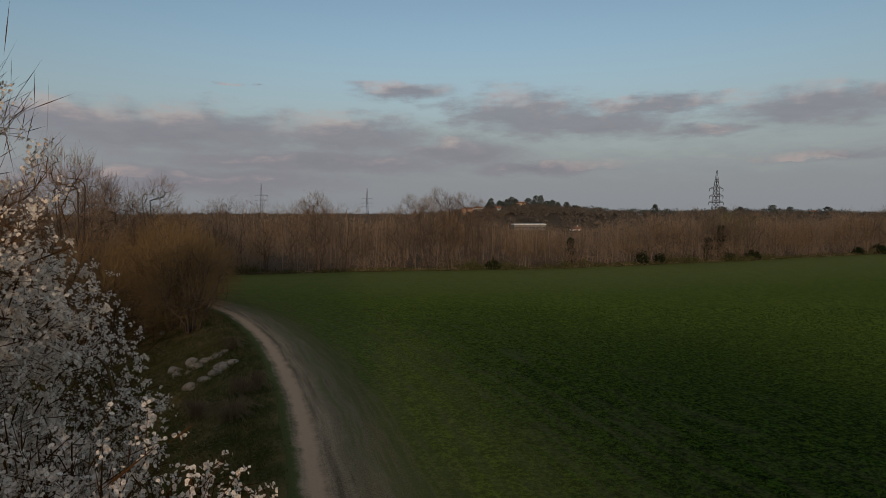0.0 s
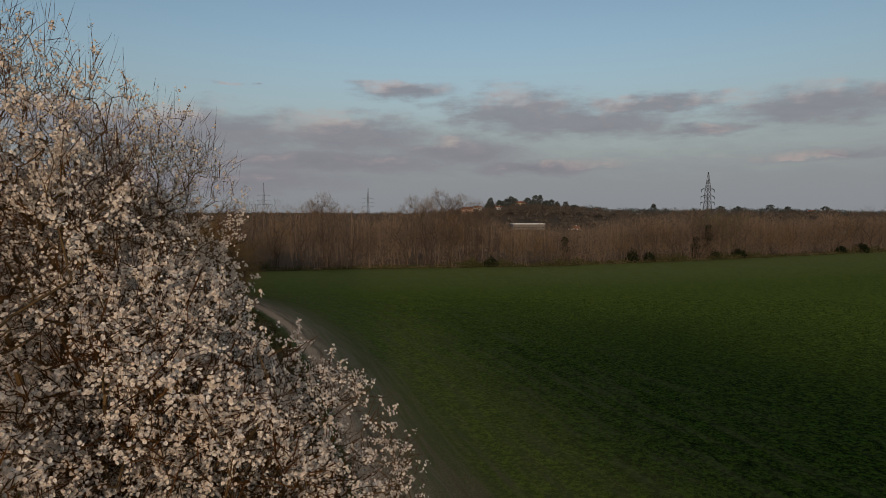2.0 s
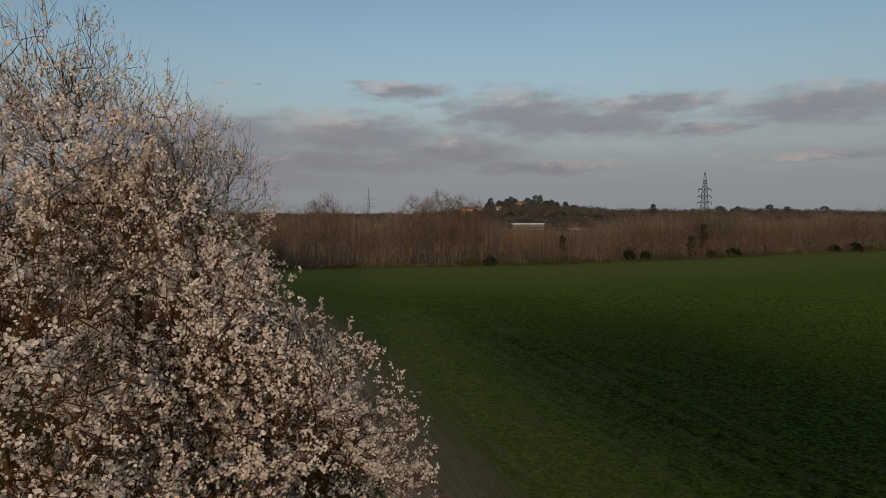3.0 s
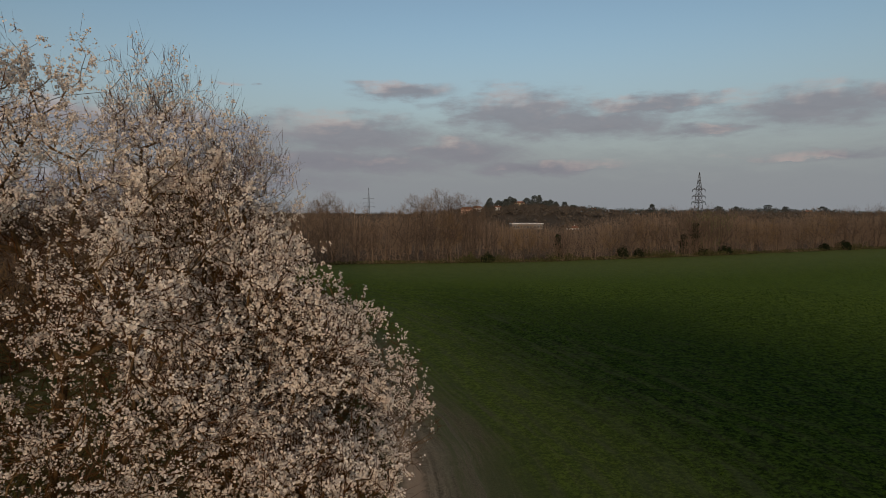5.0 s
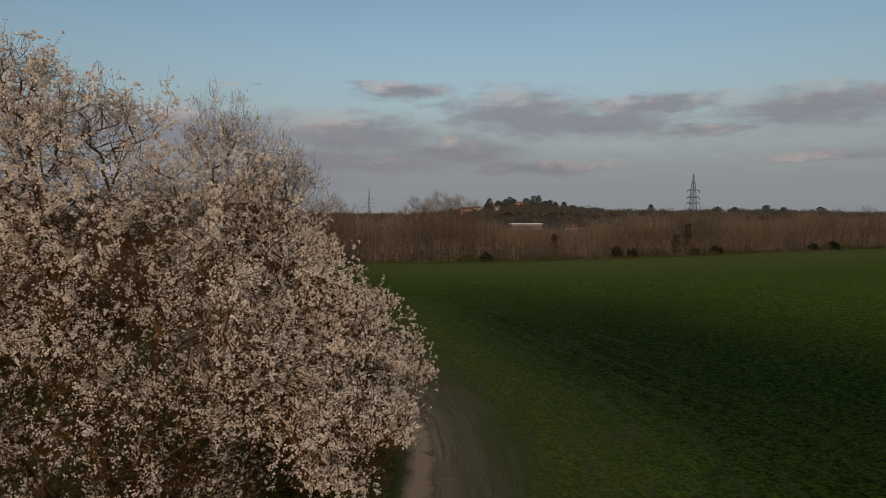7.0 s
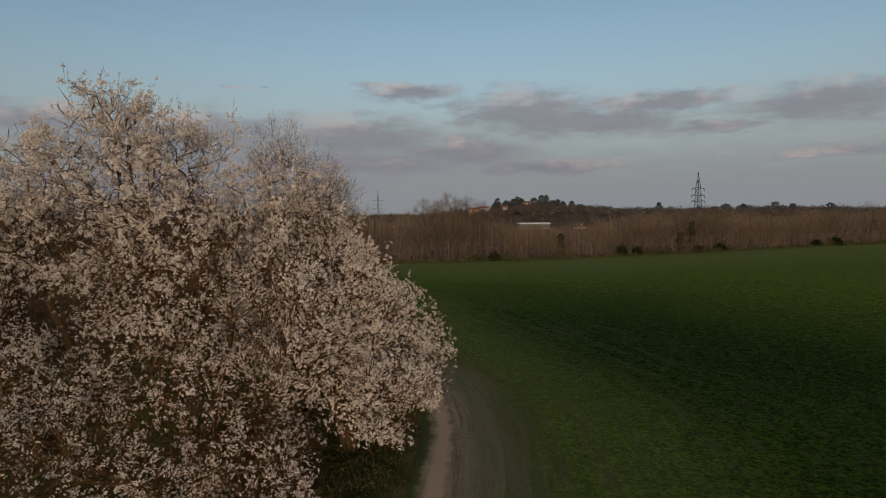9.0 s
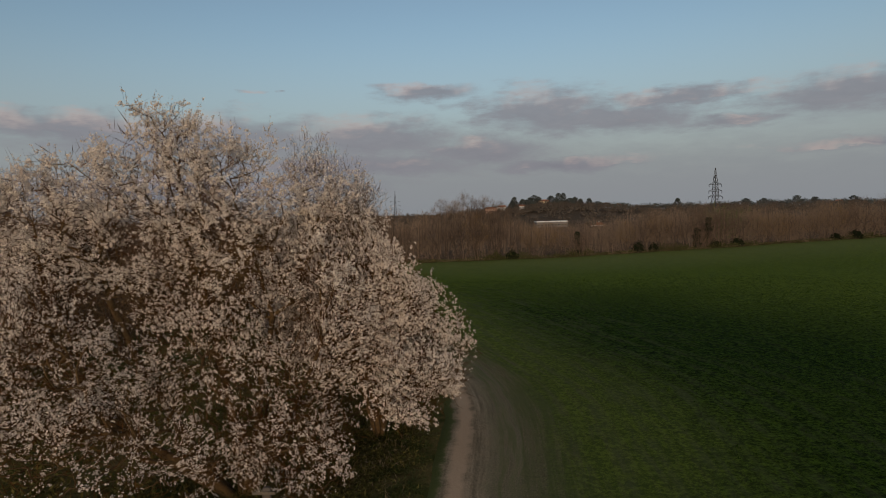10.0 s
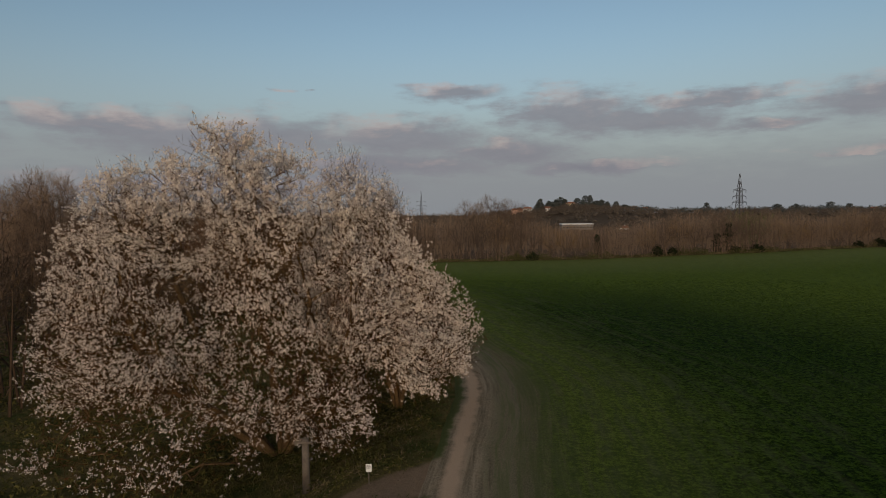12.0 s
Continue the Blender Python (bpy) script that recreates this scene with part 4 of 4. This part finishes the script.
BUSH = [bare_model(61, 6.5, 5.6, 7, M_HAZE2, M_BARE, 170, 22, "bush", 0.05, 0.016), bare_model(62, 5.6, 5.0, 6, M_HAZE2, M_BARE, 160, 22, "bush", 0.05, 0.016)]
for mdl in BUSH:
    tagged(mdl, "leafless orange brown bush beside the track", "bush", "bushes beside the track")
flags_b = [False, False]
for x, y, s in ((-21.8, 52.2, 1.0), (-24.6, 55.5, 1.1), (-24.2, 60.0, 1.05), (-27.5, 57.5, 1.15), (-28.5, 63.5, 1.15), (-27.0, 50.5, 1.0), (-31.5, 53.5, 1.15), (-31.0, 60.0, 1.2), (-33.0, 68.5, 1.1), (-30.5, 46.0, 1.0), (-35.0, 49.0, 1.1)):
    stand(BUSH, flags_b, x + 0.2, y + 1.0, s * 1.2)

# ---- the grassy bank left of the track ----
def bank_spots(q, n, y0, y1, near_, far_):
    y = q.uniform(y0, y1, n)
    x = track_x(y) - near_ - (far_ - near_) * q.uniform(0, 1, n)
    away = np.abs(y - path_y(x)) > 1.5
    return np.column_stack([x, y])[away]


s = bank_spots(r, 1500, -14, 50, 1.9, 13)
leaf_heap(43, "bramble", s, r.uniform(0.4, 1.2, len(s)), r.uniform(0.15, 0.8, len(s)), M_BRAMBLE, "tangled green and brown brambles on the bank", "undergrowth", 56, (0.07, 0.22), 0.045)
s = bank_spots(r, 900, -12, 26, 12, 36)
leaf_heap(46, "bramble", s, r.uniform(0.7, 1.6, len(s)), r.uniform(0.3, 1.2, len(s)), M_BRAMBLE, "dark green brambles below the blossoming trees", "undergrowth", 26, (0.15, 0.4), 0.11)
s = bank_spots(r, 520, -14, 58, 1.9, 8)
leaf_heap(44, "dry_grass", s, r.uniform(0.3, 0.9, len(s)), r.uniform(0.1, 0.3, len(s)), M_DRY, "withered straw coloured grass on the bank", "grass", 30, (0.15, 0.4), 0.016, up=0.6)
s = bank_spots(r, 900, -14, 58, 1.35, 3.4)
leaf_heap(45, "grass", s, r.uniform(0.2, 0.5, len(s)), r.uniform(0.05, 0.18, len(s)), M_GRASS, "short rough green grass along the track's edge", "grass", 20, (0.12, 0.3), 0.022, up=1.0)


def dry_clump(seed, x, y, wide, n=240):
    q = np.random.default_rng(seed)
    thing = new("dead_weed")
    thing.location = (x, y, gz(x, y))
    a, d = q.uniform(0, 6.283, n), q.uniform(0.2, 1, n)
    end = np.column_stack([np.cos(a) * d * wide, np.sin(a) * d * wide, q.uniform(0.1, 0.9, n)])
    mid = end * (0.55, 0.55, 1) + np.array([0, 0, 0.25])
    v, f = join(tubes(end * 0.05, mid, np.full(n, 0.012), np.full(n, 0.008), 3), tubes(mid, end, np.full(n, 0.008), np.full(n, 0.004), 3))
    mesh_object("stalk", v, f, M_DRY, thing)
    return tagged(thing, "sprawling clump of pale dead stalks on the bank", "dead weed", "dead weeds on the bank")


for k, (x, y, w_) in enumerate(((-9.8, 28.9, 1.6), (-10.5, 32.4, 1.1), (-14.6, 42.8, 1.2), (-9.8, 33.0, 0.9), (-12.4, 31.0, 1.2))):
    dry_clump(70 + k, x - 0.1, y + 0.9, w_)


def boulder(seed, x, y, size):
    q = np.random.default_rng(seed)
    bm = bmesh.new()
    bmesh.ops.create_icosphere(bm, subdivisions=3, radius=0.5)
    sx, sy, sz = q.uniform(0.8, 1.3), q.uniform(0.75, 1.1), q.uniform(0.6, 0.85)
    for v in bm.verts:
        k = 1 + 0.28 * noise.noise(v.co * 1.7 + Vector((seed * 3.1, 0, 0))) + 0.06 * noise.noise(v.co * 6 + Vector((seed, 0, 0)))
        v.co = Vector((v.co.x * sx, v.co.y * sy, max(v.co.z, -0.32) * sz)) * k * size
    ob = part("boulder", bm, M_STONE, smooth_shade=True)
    ob.matrix_world = Matrix.Translation((x, y, gz(x, y) + 0.12 * size)) @ Matrix.Rotation(q.uniform(0, 6.28), 4, "Z")
    return tagged(ob, "pale grey rounded boulder lying on the bank", "boulder", "boulders on the bank")


for k, (x, y, s) in enumerate(((-18.0, 41.6, 1.0), (-17.3, 40.3, 0.6), (-17.0, 42.0, 1.15), (-16.3, 41.0, 0.8), (-16.0, 41.7, 0.7), (-15.6, 41.9, 0.55), (-15.2, 42.0, 0.8), (-14.9, 42.6, 0.6),
                                (-13.9, 38.1, 0.9), (-13.7, 38.7, 1.0), (-14.2, 37.1, 0.75), (-14.9, 36.6, 0.7), (-14.6, 36.2, 0.45), (-25.0, 55.0, 0.6), (-16.6, 40.4, 0.45), (-13.2, 39.2, 0.8))):
    boulder(90 + k, x - 0.2, y + 0.9, s * 0.95)

# ---- the small sign and the post ----
def small_sign(x, y):
    thing = new("small_sign")
    thing.location = (x, y, gz(x, y))
    thing.rotation_euler = (0, 0, radians(12))
    part("post", box(bmesh.new(), -0.02, 0.02, -0.02, 0.02, -0.2, 0.72, 0.004), M_WOOD, thing)
    bm = box(bmesh.new(), -0.115, 0.115, -0.032, -0.022, 0.48, 0.80, 0.003)
    plate = part("panel", bm, M_SIGN, thing, "white printed sheet")
    for k, (w_, z) in enumerate(((0.15, 0.75), (0.17, 0.70), (0.16, 0.67), (0.17, 0.64), (0.12, 0.61))):
        part("text_bar", box(bmesh.new(), -0.09, -0.09 + w_, -0.0345, -0.033, z - 0.006, z + 0.006), M_INK, plate)
    return tagged(thing, "small white notice on a short wooden post in the grass", "sign")


def old_post(x, y, top):
    base = gz(x, y)
    thing = new("wooden_post")
    thing.location = (x, y, base)
    bm = bmesh.new()
    q = bmesh.ops.create_cone(bm, cap_ends=True, segments=12, radius1=0.17, radius2=0.15, depth=top + 0.4)
    bmesh.ops.translate(bm, verts=q["verts"], vec=(0, 0, (top + 0.4) / 2 - 0.4))
    bmesh.ops.bevel(bm, geom=[e for e in bm.edges if all(v.co.z > top - 0.01 for v in e.verts)], offset=0.03, segments=2, affect="EDGES")
    part("post", bm, M_WOOD, thing, smooth_shade=True)
    part("crossbar", box(bmesh.new(), -0.42, 0.36, -0.21, -0.16, top - 0.17, top - 0.06, 0.012), M_WOOD, thing, "weathered grey board")
    return tagged(thing, "weathered grey wooden post with a crossbar beside the blossoming tree", "post")


small_sign(-4.55, -3.8)
old_post(-7.5, -2.5, 2.35)

# ---- pylons ----
def beam(bm, a, b, w_):
    a, b = Vector(a), Vector(b)
    q = bmesh.ops.create_cube(bm, size=1.0)
    turn = (b - a).to_track_quat("Z", "Y").to_matrix().to_4x4()
    bmesh.ops.transform(bm, matrix=Matrix.Translation((a + b) / 2) @ turn @ Matrix.Diagonal((w_, w_, (b - a).length, 1)), verts=q["verts"])


def pylon(x, y, top, turn, thick=0.13, label="grey steel lattice pylon with three crossarms"):
    base = gz(x, y)
    tall = top - base
    thing = new("pylon")
    thing.matrix_world = Matrix.Translation((x, y, base)) @ Matrix.Rotation(radians(turn), 4, "Z")

    def half(z):  # half the width of the mast at height z
        d = tall - z
        return np.interp(d, [0, 5.2 * tall / 22, 9.5 * tall / 22, 15 * tall / 22, tall], [0.05, 0.6, 0.75, 1.3, 2.1])

    zs = [-0.3] + list(np.interp(np.linspace(0, 1, 12) ** 0.85, [0, 1], [0, tall * 0.76])) + [tall * 0.82, tall * 0.90]
    corners = [(1, 1), (-1, 1), (-1, -1), (1, -1)]
    for cx, cy in corners:
        bm = bmesh.new()
        for a, b in zip(zs, zs[1:] + [tall]):
            beam(bm, (cx * half(a), cy * half(a), a), (cx * half(b), cy * half(b), b), thick)
        part("leg", bm, M_STEEL, thing)
    bm = bmesh.new()
    for k, (a, b) in enumerate(zip(zs[1:], zs[2:])):
        for (ax, ay), (bx, by) in zip(corners, corners[1:] + corners[:1]):
            p0, p1 = (ax * half(a), ay * half(a), a), (bx * half(b), by * half(b), b)
            q0, q1 = (bx * half(a), by * half(a), a), (ax * half(b), ay * half(b), b)
            beam(bm, p0, p1, thick * 0.6)
            beam(bm, q0, q1, thick * 0.6)
            beam(bm, (ax * half(a), ay * half(a), a), (bx * half(a), by * half(a), a), thick * 0.6)
    part("lattice", bm, M_STEEL, thing)
    for d, reach in ((5.3, 2.6), (7.4, 2.7), (9.2, 2.9)):
        z, r_ = tall - d * tall / 22, reach * tall / 22
        bm = bmesh.new()
        for s_ in (-1, 1):
            for c_ in (-1, 1):
                beam(bm, (s_ * half(z), c_ * half(z), z), (s_ * r_, 0, z + 0.05), thick * 0.8)
                beam(bm, (s_ * half(z), c_ * half(z), z + 0.7), (s_ * r_, 0, z + 0.08), thick * 0.6)
        for c_ in (-1, 1):
            beam(bm, (-half(z), c_ * half(z), z), (half(z), c_ * half(z), z), thick * 1.5)
        arm = part("crossarm", bm, M_STEEL, thing)
        for s_ in (-1, 1):
            bm = bmesh.new()
            for j in range(5):
                q = bmesh.ops.create_cone(bm, cap_ends=True, segments=8, radius1=0.11, radius2=0.06, depth=0.12)
                bmesh.ops.translate(bm, verts=q["verts"], vec=(s_ * r_ * 0.97, 0, z - 0.12 - j * 0.14))
            part("insulator", bm, M_GLASS, arm)
    return tagged(thing, label, "pylon", "pylons of the power line")


pylon(84.7, 191, 21.4, 22)
pylon(-64.2, 520, 26.5, 10, 0.13)
pylon(-142, 480, 29.0, 16, 0.13)

# ---- far houses ----
def gable_house(x, y, z, long, deep, tall, turn, wall, rows=1, cols=5, roof_h=2.2, label="far house with a tiled roof"):
    thing = new("house")
    thing.matrix_world = Matrix.Translation((x, y, z)) @ Matrix.Rotation(radians(turn), 4, "Z")
    hx, hy = long / 2, deep / 2
    part("wall", box(bmesh.new(), -hx, hx, -hy, hy, -6, tall, 0.05), wall, thing)
    bm = bmesh.new()
    o = 0.5
    pts = [(-hx - o, -hy - o, tall), (hx + o, -hy - o, tall), (hx + o, hy + o, tall), (-hx - o, hy + o, tall), (-hx * 0.8, 0, tall + roof_h), (hx * 0.8, 0, tall + roof_h)]
    vs = [bm.verts.new(q) for q in pts] + [bm.verts.new((q[0], q[1], q[2] - 0.25)) for q in pts[:4]]
    for f in ((0, 1, 5, 4), (2, 3, 4, 5), (1, 2, 5), (3, 0, 4), (6, 7, 1, 0), (7, 8, 2, 1), (8, 9, 3, 2), (9, 6, 0, 3), (9, 8, 7, 6)):
        bm.faces.new([vs[j] for j in f])
    roof = part("roof", bm, M_ROOF, thing)
    part("chimney", box(bmesh.new(), hx * 0.3, hx * 0.3 + 0.8, -0.4, 0.4, tall + roof_h * 0.5, tall + roof_h + 0.9, 0.04), wall, roof)
    for j in range(rows):
        for i in range(cols):
            cx = -hx + (i + 0.5) * long / cols
            z0 = tall - 2.3 - j * 3.0
            w_ = part("window", box(bmesh.new(), cx - 0.55, cx + 0.55, -hy - 0.05, -hy - 0.004, z0, z0 + 1.4, 0.01), M_GLASS, thing)
            part("sill", box(bmesh.new(), cx - 0.65, cx + 0.65, -hy - 0.14, -hy - 0.006, z0 - 0.12, z0 - 0.02), M_WHITE, w_)
    return tagged(thing, label, "house")


def long_shed(x, y, z, long, tall, turn, wall, roof):
    thing = new("industrial_hall")
    thing.matrix_world = Matrix.Translation((x, y, z)) @ Matrix.Rotation(radians(turn), 4, "Z")
    h = long / 2
    part("wall", box(bmesh.new(), -h, h, -7, 7, -5, tall, 0.05), wall, thing)
    part("roof", box(bmesh.new(), -h - 0.4, h + 0.4, -7.5, 7.5, tall + 0.004, tall + 1.0, 0.08), roof, thing)
    for i in range(9):
        cx = -h + (i + 0.5) * long / 9
        part("window", box(bmesh.new(), cx - 1.2, cx + 1.2, -7.06, -7.004, tall - 3.4, tall - 2.2, 0.02), M_GLASS, thing)
    return tagged(thing, "long low pale industrial hall among the woods", "building")


long_shed(84, 600, -8.4, 31, 1.6, 4, M_CONCRETE, M_WHITE)
long_shed(330, 500, -13.8, 20, 3.0, -8, M_CONCRETE, M_CONCRETE)
gable_house(128, 590, -14.8, 11, 9, 4.5, -6, M_WHITE, 1, 4)
gable_house(124, 985, 8.0, 17, 12, 9, 8, M_WALL, 2, 4, 2.6, "yellow villa with a tiled roof on the hilltop")
gable_house(38, 960, 0.5, 18, 10, 7, 4, M_PINKWALL, 2, 5, 2.4, "pink house with a tiled roof on the slope")
gable_house(56, 975, 2.5, 14, 9, 7, -10, M_WHITE, 2, 4, 2.4, "pale house with a tiled roof on the slope")
gable_house(86, 950, 4.0, 12, 9, 6, 12, M_WHITE, 2, 3)
gable_house(612, 1010, -2.5, 11, 9, 6, -18, M_WALL, 2, 3)
gable_house(250, 1010, 1.0, 12, 9, 6, -5, M_WHITE, 2, 3)


def evergreen(seed, x, y, tall, wide):
    q = np.random.default_rng(seed)
    thing = new("evergreen_tree")
    thing.location = (x, y, gz(x, y))
    v, f = tubes([(0, 0, -0.5)], [(0, 0, tall * 0.8)], [0.35], [0.1], 6)
    mesh_object("trunk", v, f, M_BARE, thing)
    n = 700
    h = q.uniform(0.12, 1, n)
    a = q.uniform(0, 6.283, n)
    rad = wide / 2 * np.sqrt(q.uniform(0.1, 1, n)) * np.sqrt(np.clip(1 - ((h - 0.5) / 0.52) ** 2, 0.02, 1)) * (1 + 0.25 * np.sin(h * 21 + a * 2 + seed))
    at = np.column_stack([np.cos(a) * rad, np.sin(a) * rad, h * tall])
    v, f = slivers(q, at, unit(q.normal(size=at.shape) + (0, 0, 0.4)), q.uniform(1.0, 2.2, n), q.uniform(0.9, 1.6, n))
    mesh_object("crown", v, f, M_HAZED_CONIFER, thing)
    return tagged(thing, "dark evergreen tree on the far hilltop", "tree", "evergreens on the hill")


q = np.random.default_rng(77)
for x, y, t_, w_ in ((74, 945, 15, 10), (71, 950, 12, 8), (90, 970, 11, 11), (97, 960, 9, 12), (103, 975, 13, 13), (110, 985, 14, 11), (116, 980, 10, 9), (138, 990, 11, 14), (145, 975, 8, 11),
                     (150, 985, 13, 13), (158, 990, 14, 9), (166, 975, 10, 13), (176, 985, 12, 9), (186, 990, 9, 7), (199, 985, 10, 9), (212, 980, 8, 12), (350, 1010, 12, 9),
                     (560, 1040, 14, 14), (590, 1040, 12, 12), (470, 1030, 10, 16), (505, 1040, 11, 14), (660, 1050, 10, 14)):
    evergreen(int(q.integers(999)), x, y, t_ * q.uniform(1.1, 1.55), w_ * 1.1)

# ---- young wheat ----
q = np.random.default_rng(15)
n = 16000
d = q.uniform(0, 1, n) ** 1.5
y = -15 + 75 * d
off = 3.0 + (44 + 14 * d) * q.uniform(0, 1, n)
x = track_x(y) + off
ok = (off > 9) & (q.uniform(9, 22, n) < off)
x, y = x[ok], y[ok]
at = np.repeat(np.column_stack([x, y, land(x, y) - 0.01]), 2, 0) + q.normal(size=(2 * len(x), 3)) * (0.05, 0.05, 0)
way = unit(q.normal(size=at.shape) * (0.6, 0.6, 0.2) + np.array([0, 0, 1]))
v, f = slivers(q, at, way, q.uniform(0.08, 0.17, len(at)), q.uniform(0.04, 0.09, len(at)))
tagged(mesh_object("young_wheat", v, f, M_WHEAT), "tufts of young green wheat over the field", "crop", kind="stuff")
